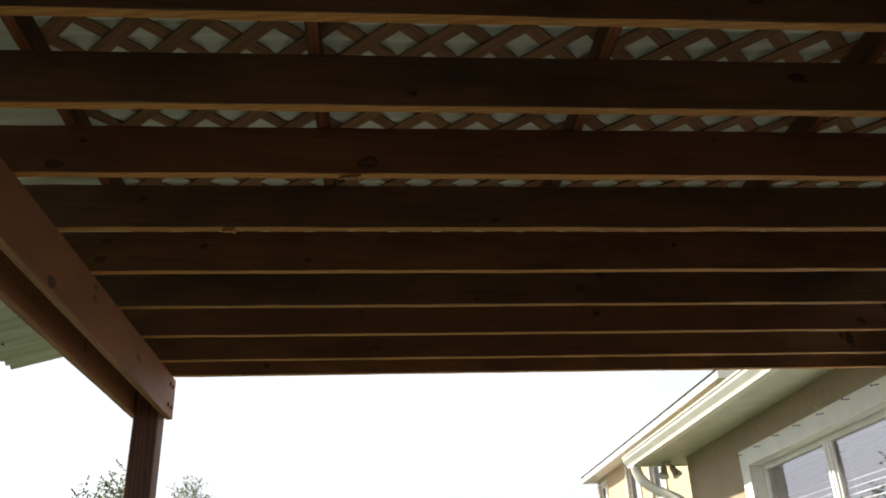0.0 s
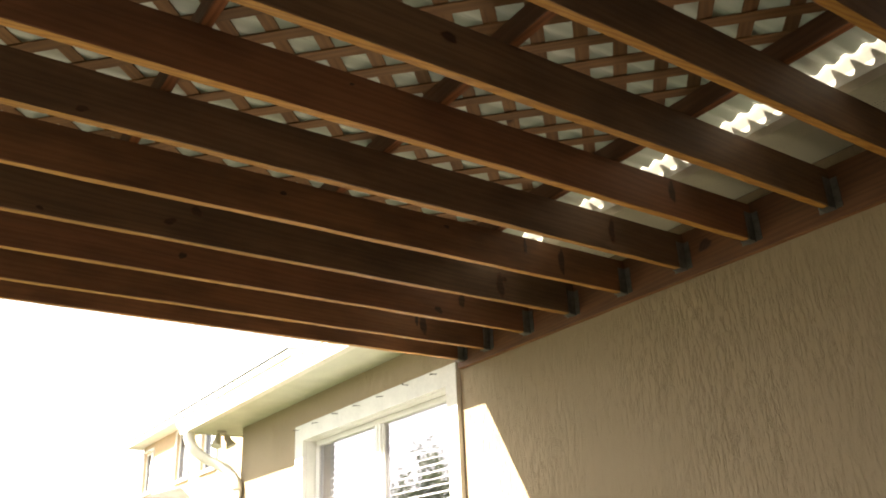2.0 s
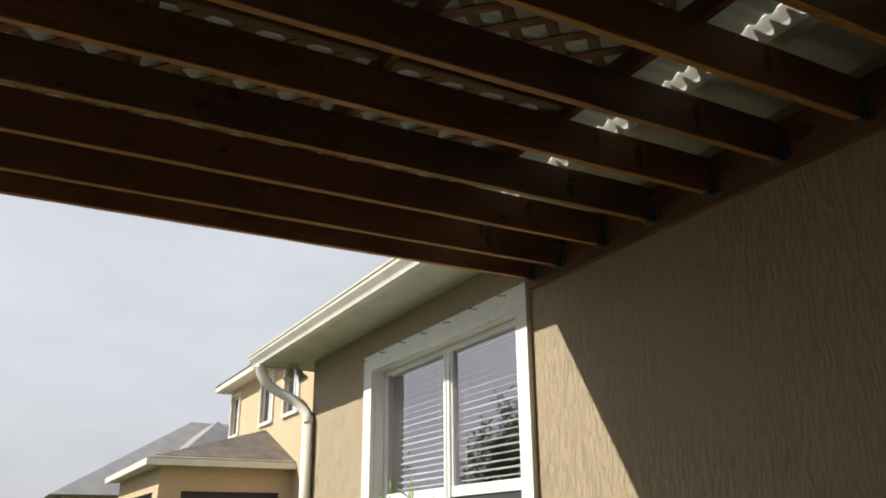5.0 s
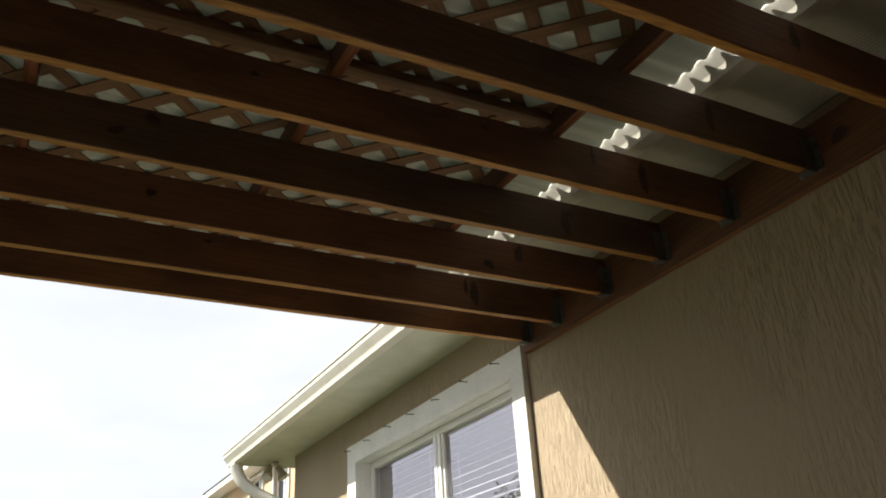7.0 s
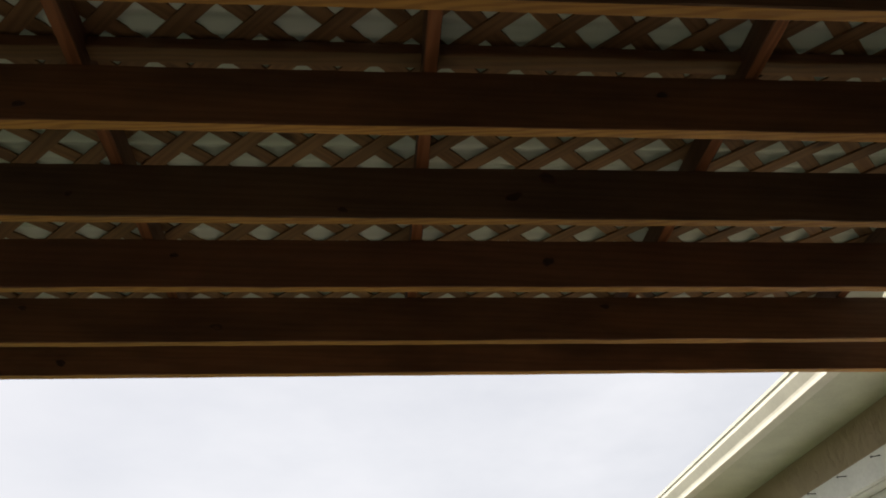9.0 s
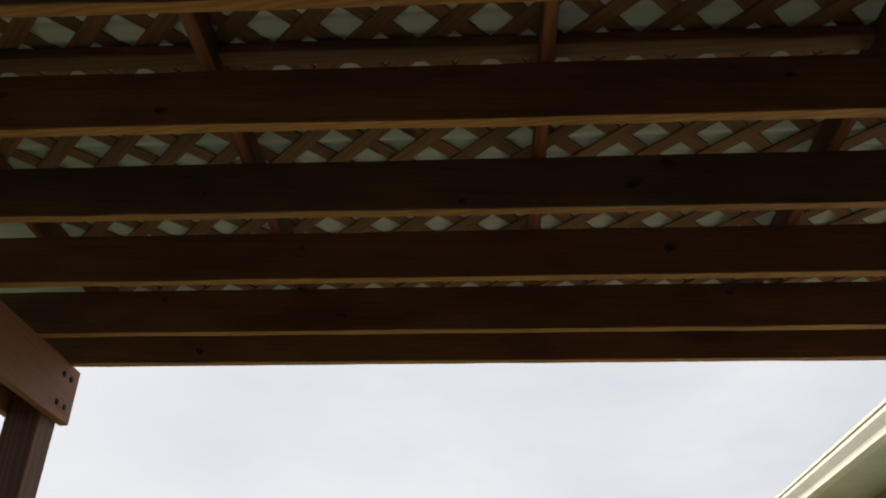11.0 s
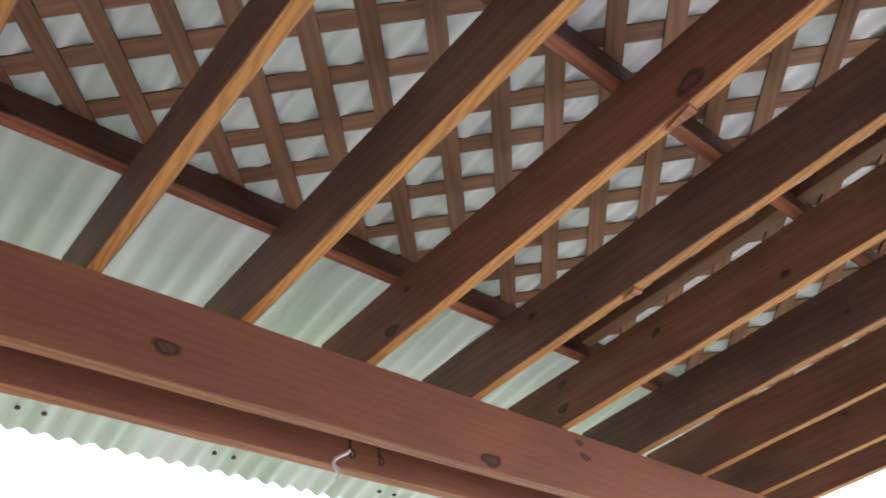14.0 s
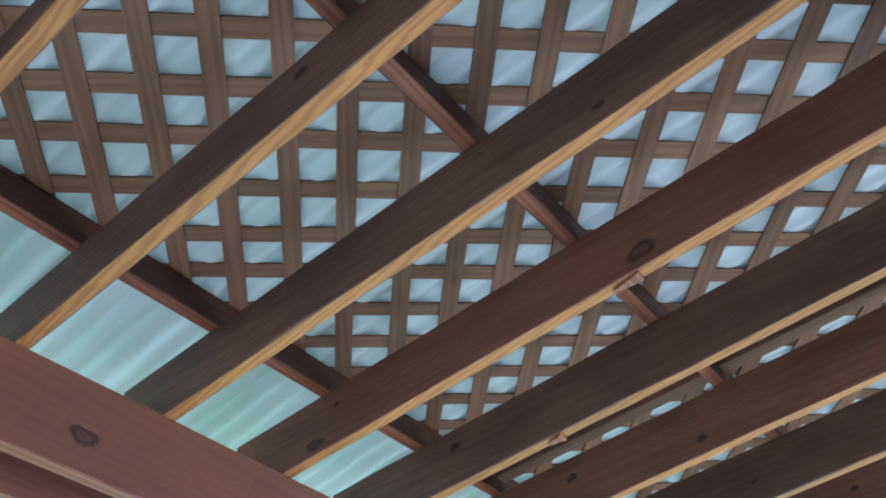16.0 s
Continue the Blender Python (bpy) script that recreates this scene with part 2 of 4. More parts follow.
def soffit_material():
    """Cream aluminium soffit with rows of small round vents in the strip next to the wall."""
    m, n, l, b = material("vented_soffit", (0.62, 0.63, 0.50), 0.5)
    t, sep = n.new("ShaderNodeTexCoord"), n.new("ShaderNodeSeparateXYZ")
    l.new(t.outputs["Object"], sep.inputs["Vector"])

    def calc(op, a, v):
        q = n.new("ShaderNodeMath")
        q.operation = op
        for k, s in enumerate((a, v)):
            if isinstance(s, (int, float)):
                q.inputs[k].default_value = s
            else:
                l.new(s, q.inputs[k])
        return q.outputs["Value"]
    dx = calc("SUBTRACT", calc("MODULO", calc("ADD", sep.outputs["X"], 10.0), 0.020), 0.010)
    dy = calc("SUBTRACT", calc("MODULO", calc("ADD", sep.outputs["Y"], 10.0), 0.012), 0.006)
    hole = calc("LESS_THAN", calc("ADD", calc("MULTIPLY", dx, dx), calc("MULTIPLY", dy, dy)), 0.0021 ** 2)
    base = blend(n, l, "MULTIPLY", 0.8, (0.62, 0.63, 0.50), ramp(n, l, tex_noise(n, l, coords(n, l, (1, 1, 1)), 5.0), (0.3, (0.86,) * 3), (0.7, (1.03,) * 3)))
    l.new(blend(n, l, "MIX", hole, base, (0.03, 0.03, 0.03)), b.inputs["Base Color"])
    return m


SOFFIT_VENT = soffit_material()
SOFFIT = mottled("cream_soffit", (0.60, 0.61, 0.48), 0.5, 5.0, 0.88)


def glass_material():
    m, n, l, b = material("window_glass", (0.95, 0.97, 0.97), 0.02)
    gl, tp, mixs, fr = n.new("ShaderNodeBsdfGlossy"), n.new("ShaderNodeBsdfTransparent"), n.new("ShaderNodeMixShader"), n.new("ShaderNodeFresnel")
    gl.inputs["Roughness"].default_value = 0.015
    tp.inputs["Color"].default_value = (0.90, 0.91, 0.93, 1)
    fr.inputs["IOR"].default_value = 4.8
    gl.inputs["Color"].default_value = (0.96, 0.94, 1.0, 1)
    l.new(fr.outputs["Fac"], mixs.inputs["Fac"])
    l.new(tp.outputs["BSDF"], mixs.inputs[1])
    l.new(gl.outputs["BSDF"], mixs.inputs[2])
    l.new(mixs.outputs["Shader"], n["Material Output"].inputs["Surface"])
    return m


def clear_material():
    m, n, l, b = material("window_glass_back", (0.95, 0.97, 0.97), 0.02)
    tp = n.new("ShaderNodeBsdfTransparent")
    tp.inputs["Color"].default_value = (0.96, 0.97, 0.97, 1)
    l.new(tp.outputs["BSDF"], n["Material Output"].inputs["Surface"])
    return m


GLASS = glass_material()
GLASS_BACK = clear_material()
GLASS_DARK, _n, _l, _b = material("dark_window_glass", (0.03, 0.035, 0.045), 0.05)
SCREEN = mottled("insect_screen", (0.035, 0.035, 0.04), 0.6, 60.0, 0.8)


# ---- building helpers ----
def box(bm, a, b, mat=0, bevel=0.0):
    """A block from corner a to corner b."""
    vs = [bm.verts.new((x, y, z)) for x in (a[0], b[0]) for y in (a[1], b[1]) for z in (a[2], b[2])]
    fs = [bm.faces.new([vs[i] for i in q]) for q in ((0, 1, 3, 2), (4, 6, 7, 5), (0, 4, 5, 1), (2, 3, 7, 6), (0, 2, 6, 4), (1, 5, 7, 3))]
    for f in fs:
        f.material_index = mat
    if bevel:
        es = list({e for f in fs for e in f.edges})
        bmesh.ops.bevel(bm, geom=es, offset=bevel, segments=1, affect="EDGES")
    return fs


def tube(bm, points, radius, sides=8, mat=0, caps=True):
    """A round bar along points; radius: one number or one for each point."""
    rad = radius if isinstance(radius, (list, tuple)) else [radius] * len(points)
    pts = [Vector(p) for p in points]
    rings = []
    for i, p in enumerate(pts):
        d = (pts[min(i + 1, len(pts) - 1)] - pts[max(i - 1, 0)]).normalized()
        q = d.to_track_quat("Z", "Y")
        rings.append([bm.verts.new(p + q @ Vector((rad[i] * math.cos(2 * math.pi * k / sides), rad[i] * math.sin(2 * math.pi * k / sides), 0))) for k in range(sides)])
    for r0, r1 in zip(rings, rings[1:]):
        for k in range(sides):
            f = bm.faces.new((r0[k], r0[(k + 1) % sides], r1[(k + 1) % sides], r1[k]))
            f.material_index, f.smooth = mat, True
    if caps:
        for r in (rings[0][::-1], rings[-1]):
            bm.faces.new(r).material_index = mat


def mesh_of(name, bm, mats):
    bmesh.ops.recalc_face_normals(bm, faces=bm.faces[:])
    me = bpy.data.meshes.new(name)
    bm.to_mesh(me)
    bm.free()
    for m in mats if isinstance(mats, (list, tuple)) else [mats]:
        me.materials.append(m)
    return me


def part(name, bm, mats, parent=None, label="", at=None):
    ob = new(name, mesh_of(name, bm, mats) if isinstance(bm, bmesh.types.BMesh) else bm)
    if parent:
        ob.parent = parent
    if at is not None:
        ob.matrix_basis = at if isinstance(at, Matrix) else Matrix.Translation(at)
    return tagged(ob, label)


def thing(name, at, label, category, group="", kind=""):
    ob = new(name)
    ob.location = at
    ob.empty_display_size = 0.2
    return tagged(ob, label, category, group, kind)


def solid(name, bm, mats, label, category, kind="structure", group=""):
    return tagged(part(name, bm, mats), label, category, group, kind)


def wall_skin(bm, x, thick, y0, y1, z0, z1, holes):
    """One wall skin facing -x with openings (y0, y1, z0, z1) cut through it, given its thickness."""
    ys = sorted({y0, y1, *[v for h in holes for v in h[:2]]})
    zs = sorted({z0, z1, *[v for h in holes for v in h[2:]]})
    vs = {(y, z): bm.verts.new((x, y, z)) for y in ys for z in zs}
    for a, b in zip(ys, ys[1:]):
        for c, d in zip(zs, zs[1:]):
            if not any(h[0] <= a and h[1] >= b and h[2] <= c and h[3] >= d for h in holes):
                bm.faces.new((vs[a, c], vs[a, d], vs[b, d], vs[b, c]))
    bmesh.ops.delete(bm, geom=[v for v in bm.verts if not v.link_faces], context="VERTS")
    out = bmesh.ops.extrude_face_region(bm, geom=bm.faces[:])
    bmesh.ops.translate(bm, verts=[g for g in out["geom"] if isinstance(g, bmesh.types.BMVert)], vec=(thick, 0, 0))


# ---- plan ----
GROUND = -0.32                  # lawn; the patio slab lies 6 cm higher
WALL = 4.53                     # face of the house wall
H = 2.48                        # underside of the joists
JOIST, STEP, DEEP = 0.038, 0.4064, 0.184
TOP = H + DEEP                  # top of the joists
PURLIN = 0.089
SHEET = TOP + PURLIN + 0.014    # lattice lies on the purlins, the roof sheets on the lattice
Y_FIRST = 4.305                 # the outermost joist
# the roof's unseen rear stretch is added to shut out the sky behind
NEAR_END = -2.6                # where the roof ends behind the walker
PURLINS = (0.135, 0.985, 1.886, 2.756, 3.622)
JOISTS = [Y_FIRST] + [4.42 - STEP * k + 0.008 * max(0, k - 6) for k in range(1, 18)]

# ---- ground ----
bm = bmesh.new()
bmesh.ops.create_grid(bm, x_segments=40, y_segments=40, size=600)
for v in bm.verts:
    v.co.z = GROUND
solid("ground", bm, LAWN, "green lawn spreading to the horizon", "ground")
# slab out of view, coloured dark so little sunlight bounces up from it
bm = bmesh.new()
box(bm, (-0.6, -3.2, GROUND - 0.05), (WALL, 5.2, GROUND + 0.06), 0, 0.01)
solid("patio", bm, CONCRETE, "unseen dark brown concrete patio slab under the pergola", "patio")

# ---- house ----
Y0, Y1, EAVE = -6.0, 8.44, 2.735
WY0, WY1, WZ0, WZ1 = 4.545, 6.845, 0.52, 2.348
bm = bmesh.new()
T = 0.24
wall_skin(bm, WALL, T, Y0, Y1, GROUND, EAVE, [(WY0, WY1, WZ0, WZ1)])
solid("wall_west", bm, STUCCO, "tan stucco house wall with dragged upright texture", "wall")
bm = bmesh.new()
box(bm, (WALL + T, Y1 - T, GROUND), (13.0, Y1, EAVE))
solid("wall_north", bm, STUCCO_X, "tan stucco end wall of the house", "wall")
bm = bmesh.new()
box(bm, (WALL + T, Y0, GROUND), (13.0, Y0 + T, EAVE))
box(bm, (13.0, Y0, GROUND), (13.0 + T, Y1, EAVE))
solid("wall_back", bm, STUCCO_X, "tan stucco walls closing the house", "wall")
# added wall, never in view: keeps sky light off joists and house wall
bm = bmesh.new()
box(bm, (-2.2, -3.45, GROUND), (WALL - 0.002, -3.2, EAVE))
box(bm, (-2.45, -3.45, GROUND), (-2.2, 0.6, EAVE))
solid("wall_south", bm, STUCCO_X, "unseen tan stucco wall added behind the patio to block sky light", "wall")
# light blocker out of view: darkens the lawn and hides the low western sky
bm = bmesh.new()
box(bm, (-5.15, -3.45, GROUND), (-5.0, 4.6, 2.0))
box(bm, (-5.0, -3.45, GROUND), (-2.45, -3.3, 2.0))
solid("wall_yard", bm, WOOD_POST, "unseen plain timber wall added to block low light from the yard", "wall")
bm = bmesh.new()
OV = 0.455
rz = EAVE + 0.08
r = [bm.verts.new(p) for p in ((WALL - OV, Y0 - OV, rz), (13.2 + OV, Y0 - OV, rz), (13.2 + OV, Y1 + OV, rz), (WALL - OV, Y1 + OV, rz), (8.9, Y0 + 4.0, rz + 1.75), (8.9, Y1 - 4.0, rz + 1.75))]
for q in ((0, 1, 4), (1, 2, 5, 4), (2, 3, 5), (3, 0, 4, 5), (0, 3, 2, 1)):
    bm.faces.new([r[i] for i in q])
solid("roof_house", bm, SHINGLE, "grey shingle hip roof of the house", "roof")
bm = bmesh.new()
box(bm, (WALL - OV + 0.02, Y0 - OV, EAVE), (4.28, Y1 + OV - 0.02, EAVE + 0.02))
box(bm, (4.28, Y1, EAVE), (13.4, Y1 + OV - 0.02, EAVE + 0.02))
box(bm, (4.28, 4.6, EAVE), (WALL, Y1, EAVE + 0.02))
solid("soffit", bm, SOFFIT, "plain cream soffit boards under the eave", "soffit")
bm = bmesh.new()
box(bm, (4.284, Y0 - OV, EAVE + 0.003), (WALL, 4.6, EAVE + 0.02))
solid("soffit_vent", bm, SOFFIT_VENT, "perforated cream soffit strip along the wall", "soffit")
bm = bmesh.new()
box(bm, (WALL - OV, Y0 - OV, EAVE - 0.015), (WALL - OV + 0.02, Y1 + OV, rz), 0, 0.002)
box(bm, (WALL - OV + 0.02, Y1 + OV - 0.02, EAVE - 0.015), (13.4, Y1 + OV, rz), 0, 0.002)
solid("fascia", bm, GUTTER, "cream painted fascia board", "fascia")


def gutter():
    """K-style gutter: flat bottom, stepped ogee front and a rolled lip, run along the eave."""
    x = WALL - OV
    prof = [(0.0, 0.085), (0.0, -0.03), (-0.068, -0.03), (-0.072, -0.012), (-0.078, 0.002), (-0.098, 0.030), (-0.112, 0.050),
            (-0.116, 0.075), (-0.124, 0.078), (-0.128, 0.094), (-0.118, 0.098), (-0.112, 0.090), (-0.108, 0.050), (-0.07, 0.0), (-0.062, -0.024), (-0.006, -0.024), (-0.006, 0.085)]
    bm = bmesh.new()
    ends = []
    for y in (Y0 - OV, Y1 + OV + 0.02):
        ends.append([bm.verts.new((x + px, y, EAVE + pz)) for px, pz in prof])
    k = len(prof)
    for i in range(k):
        bm.faces.new((ends[0][i], ends[0][(i + 1) % k], ends[1][(i + 1) % k], ends[1][i]))
    box(bm, (x - 0.105, Y1 + OV + 0.012, EAVE + 0.03), (x, Y1 + OV + 0.02, EAVE + 0.085))
    box(bm, (x - 0.066, Y1 + OV + 0.012, EAVE - 0.03), (x, Y1 + OV + 0.02, EAVE + 0.03))
    return solid("gutter", bm, GUTTER, "cream metal rain gutter along the eave", "gutter", "structure")


gutter()


def round_box_path(bm, pts, w, d, axis):
    """A rectangular rounded pipe swept along pts; axis: the direction of the width w."""
    rings = []
    P = [Vector(p) for p in pts]
    for i, p in enumerate(P):
        t = (P[min(i + 1, len(P) - 1)] - P[max(i - 1, 0)]).normalized()
        u = Vector(axis)
        v = t.cross(u).normalized()
        ring = []
        for a, b in ((-1, -0.7), (-0.7, -1), (0.7, -1), (1, -0.7), (1, 0.7), (0.7, 1), (-0.7, 1), (-1, 0.7)):
            ring.append(bm.verts.new(p + u * a * w / 2 + v * b * d / 2))
        rings.append(ring)
    for r0, r1 in zip(rings, rings[1:]):
        for k in range(8):
            bm.faces.new((r0[k], r0[(k + 1) % 8], r1[(k + 1) % 8], r1[k])).smooth = True
    bm.faces.new(rings[0][::-1])
    bm.faces.new(rings[-1])


dsp = thing("downspout", (4.44, 8.38, GROUND), "cream downspout bending from the gutter to the wall", "downspout")
bm = bmesh.new()
path = [Vector(p) for p in ((4.045, 8.74, EAVE - 0.028), (4.06, 8.74, EAVE - 0.11), (4.10, 8.71, EAVE - 0.20), (4.19, 8.66, EAVE - 0.29), (4.30, 8.59, EAVE - 0.36), (4.40, 8.51, EAVE - 0.43), (4.45, 8.44, EAVE - 0.52), (4.47, 8.385, EAVE - 0.60), (4.472, 8.375, EAVE - 0.68))]
pts = []
for i in range(len(path) - 1):                              # smooth S-bend from the outlet back to the wall
    p0, p1, p2, p3 = path[max(i - 1, 0)], path[i], path[i + 1], path[min(i + 2, len(path) - 1)]
    for s in (0, 0.33, 0.67):
        pts.append(tuple(0.5 * (2 * p1 + (p2 - p0) * s + (2 * p0 - 5 * p1 + 4 * p2 - p3) * s * s + (3 * p1 - p0 - 3 * p2 + p3) * s ** 3) - Vector((4.44, 8.38, GROUND))))
round_box_path(bm, pts, 0.10, 0.10, (0.62, 0.785, 0))
part("elbow", bm, GUTTER, dsp)
bm = bmesh.new()
round_box_path(bm, [(0.03, 0, EAVE - 0.62 - GROUND), (0.03, 0, 1.2), (0.03, 0, 0.05)], 0.10, 0.10, (0.62, 0.785, 0))
part("pipe", bm, GUTTER, dsp)
for z in (0.9, 0.3):
    bm = bmesh.new()
    box(bm, (-0.034, -0.064, z), (0.088, 0.064, z + 0.025), 0, 0.003)
    part("strap", bm, GUTTER, dsp)


def floodlight():
    ob = thing("floodlight", (4.40, 8.72, EAVE), "beige twin floodlight under the eave corner", "outdoor light")
    bm = bmesh.new()
    tube(bm, [(0, 0, 0.0), (0, 0, -0.02)], 0.055, 14)
    part("base", bm, LAMP, ob)
    for sx, dirv in ((-1, Vector((-0.25, -0.3, -0.9))), (1, Vector((0.40, -0.3, -0.85)))):
        d = dirv.normalized()
        o = Vector((0.03 * sx, 0, -0.02))
        bm = bmesh.new()
        tube(bm, [o, o + d * 0.035], 0.011, 8)
        tube(bm, [o + d * 0.03, o + d * 0.05, o + d * 0.10, o + d * 0.112, o + d * 0.16], [0.026, 0.034, 0.036, 0.044, 0.058], 14)
        head = part("lamp_head", bm, LAMP, ob)
        bm = bmesh.new()
        tube(bm, [o + d * 0.1605, o + d * 0.164], [0.052, 0.046], 14)
        part("lens", bm, VINYL, head)
    return ob


floodlight()

# window: trim round the opening, frame set back in it, blind behind the glass
bm = bmesh.new()
TW, TW_NEAR, TW_FAR = 0.143, 0.128, 0.165
for a, b in (((WALL - 0.038, WY0 - TW_NEAR, WZ0 - TW), (WALL - 0.001, WY0, WZ1 + TW)), ((WALL - 0.038, WY1, WZ0 - TW), (WALL - 0.001, WY1 + TW_FAR, WZ1 + TW)),
             ((WALL - 0.038, WY0, WZ1), (WALL - 0.001, WY1, WZ1 + TW)), ((WALL - 0.038, WY0, WZ0 - TW), (WALL - 0.001, WY1, WZ0))):
    box(bm, a, b)
solid("window_trim", bm, TRIM, "white painted stucco band round the window", "trim")
bm = bmesh.new()
box(bm, (WALL, WY0, WZ0), (WALL + 0.09, WY0 + 0.004, WZ1))
box(bm, (WALL, WY1 - 0.004, WZ0), (WALL + 0.09, WY1, WZ1))
box(bm, (WALL, WY0 + 0.004, WZ1 - 0.004), (WALL + 0.09, WY1 - 0.004, WZ1))
box(bm, (WALL, WY0 + 0.004, WZ0), (WALL + 0.09, WY1 - 0.004, WZ0 + 0.004))
solid("window_reveal", bm, TRIM, "white painted window reveal", "trim")

win = thing("window_1", (WALL + 0.09, (WY0 + WY1) / 2, WZ0), "white vinyl twin window with dividing mullion and rails", "window", "", "structure")
yc, RAIL = (WY0 + WY1) / 2 + 0.015, 1.275 - WZ0
hw, hh = (WY1 - WY0) / 2, WZ1 - WZ0


def wpart(name, a, b, mat, label="", bev=0.004):
    bm = bmesh.new()
    box(bm, a, b, 0, bev)
    if mat is GLASS:                                       # the outer face mirrors, the rest lets light through
        bm.normal_update()
        for f in bm.faces:
            f.material_index = 0 if f.normal.x < -0.9 else 1
        mat = [GLASS, GLASS_BACK]
    return part(name, bm, mat, win, label)


wpart("window_frame", (0, -hw + 0.004, hh - 0.05), (0.07, hw - 0.004, hh - 0.004), VINYL)
wpart("window_frame", (0, -hw + 0.004, 0.004), (0.07, hw - 0.004, 0.05), VINYL)
wpart("window_frame", (0, -hw + 0.004, 0.05), (0.07, -hw + 0.03, hh - 0.05), VINYL)
wpart("window_frame", (0, hw - 0.03, 0.05), (0.07, hw - 0.004, hh - 0.05), VINYL)
wpart("mullion", (-0.012, -0.045, 0.05), (0.07, 0.045, hh - 0.05), VINYL)
wpart("mullion_bead", (-0.02, -0.008, 0.05), (-0.0125, 0.008, hh - 0.05), VINYL, "", 0.002)
for s in (-1, 1):
    a, b = (0.045, hw - 0.03) if s > 0 else (-hw + 0.03, -0.045)
    wpart("meeting_rail", (0.0, a, RAIL - 0.04), (0.05, b, RAIL + 0.035), VINYL)
    g = wpart("pane", (0.03, a, RAIL + 0.035), (0.034, b, hh - 0.05), GLASS, "", 0)
    g.visible_shadow = False
    g = wpart("pane", (0.03, a, 0.05), (0.034, b, RAIL - 0.04), GLASS, "", 0)
    g.visible_shadow = False
    wpart("insect_screen", (0.012, a + 0.003, 0.053), (0.015, b - 0.003, RAIL - 0.043), SCREEN, "dark insect screen", 0)
    wpart("sash_stile", (0.005, a, RAIL + 0.035), (0.028, a + 0.022, hh - 0.05), VINYL, "", 0.002)
    wpart("sash_stile", (0.005, b - 0.022, RAIL + 0.035), (0.028, b, hh - 0.05), VINYL, "", 0.002)

for s in (-1, 1):
    a, b = (0.06, hw - (0.21)) if s > 0 else (-hw + 0.06, -0.06)
    ob = thing("window_blind", (WALL + 0.165, yc, WZ0), "white slatted blind lowered behind the window glass", "blind", "window blinds")
    bm = bmesh.new()
    box(bm, (-0.025, a, hh - 0.07), (0.025, b, hh - 0.02), 0, 0.004)
    part("headrail", bm, BLIND, ob)
    bm = bmesh.new()
    box(bm, (-0.022, a, -0.0012), (0.022, b, 0.0012))
    slat = mesh_of("slat", bm, BLIND)
    k = 0
    z = hh - 0.10
    while z > 0.72:
        part("slat", slat, BLIND, ob, "", pose(0, 0, z, 0, -20 - 3 * (k % 3), 0))
        k += 1
        z -= 0.05
    bm = bmesh.new()
    box(bm, (-0.02, a, z - 0.01), (0.02, b, z + 0.012), 0, 0.004)
    part("bottom_rail", bm, BLIND, ob)
    for y in (a + 0.14, b - 0.14):
        bm = bmesh.new()
        tube(bm, [(-0.026, y, z), (-0.026, y, hh - 0.05)], 0.0018, 5)
        part("cord", bm, STRING, ob)

bm = bmesh.new()                                           # the room behind the glass
for a, b in (((8.0, 2.0, GROUND), (8.1, 8.2, 2.7)), ((WALL + T, 2.0, GROUND), (8.0, 2.1, 2.7)), ((WALL + T, 8.1, GROUND), (8.0, 8.2, 2.7)), ((WALL + T, 2.1, GROUND), (8.0, 8.1, GROUND + 0.1))):
    box(bm, a, b)
solid("wall_room", bm, ROOM, "dim painted room walls behind the window", "wall")
bm = bmesh.new()
box(bm, (WALL + T, 2.0, 2.7), (8.1, 8.2, 2.75))
solid("ceiling", bm, ROOM, "plain ceiling of the room behind the window", "ceiling")

# nails left sticking out of the trim
bm = bmesh.new()
tube(bm, [(0.01, 0, 0), (-0.052, 0, 0.0)], 0.0028, 7)
tube(bm, [(-0.052, 0, 0), (-0.056, 0, 0)], 0.0068, 9)
nail_mesh = mesh_of("nail", bm, DARK_METAL)
rnd = random.Random(4)
for y in (6.93, 6.545, 6.165, 5.782, 5.404, 5.03, 4.648):
    n_ob = new("nail", nail_mesh)
    n_ob.matrix_basis = pose(WALL - 0.038, y, 2.457 + rnd.uniform(-0.004, 0.004), 0, rnd.uniform(-9, 2), rnd.uniform(-8, 8))
    tagged(n_ob, "dark bent nail sticking out of the white trim", "nail", "nails in the trim")

# ---- pergola ----
per = thing("pergola", (0, 0, 0), "brown stained timber pergola with lattice and milky corrugated roof", "pergola")


def board(a, b, side, under, seed=0, steps=26, axis=0, wob=0.0016):
    """A sawn board with eased, slightly uneven edges; its underside carries its own material."""
    bm = bmesh.new()
    g = random.Random(seed)
    lo, hi = Vector(a), Vector(b)
    o1, o2 = [i for i in range(3) if i != axis]
    e = 0.003
    rings = []
    for k in range(steps + 1):
        s = k / steps
        p = lo[axis] + (hi[axis] - lo[axis]) * s
        ring = []
        for u, v in ((lo[o1] + e, lo[o2]), (hi[o1] - e, lo[o2]), (hi[o1], lo[o2] + e), (hi[o1], hi[o2] - e), (hi[o1] - e, hi[o2]), (lo[o1] + e, hi[o2]), (lo[o1], hi[o2] - e), (lo[o1], lo[o2] + e)):
            c = [0, 0, 0]
            c[axis], c[o1], c[o2] = p, u + g.uniform(-wob, wob), v + g.uniform(-wob, wob)
            ring.append(bm.verts.new(c))
        rings.append(ring)
    for r0, r1 in zip(rings, rings[1:]):
        for k in range(8):
            f = bm.faces.new((r0[k], r0[(k + 1) % 8], r1[(k + 1) % 8], r1[k]))
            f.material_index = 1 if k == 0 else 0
    bm.faces.new(rings[0][::-1])
    bm.faces.new(rings[-1])
    return bm


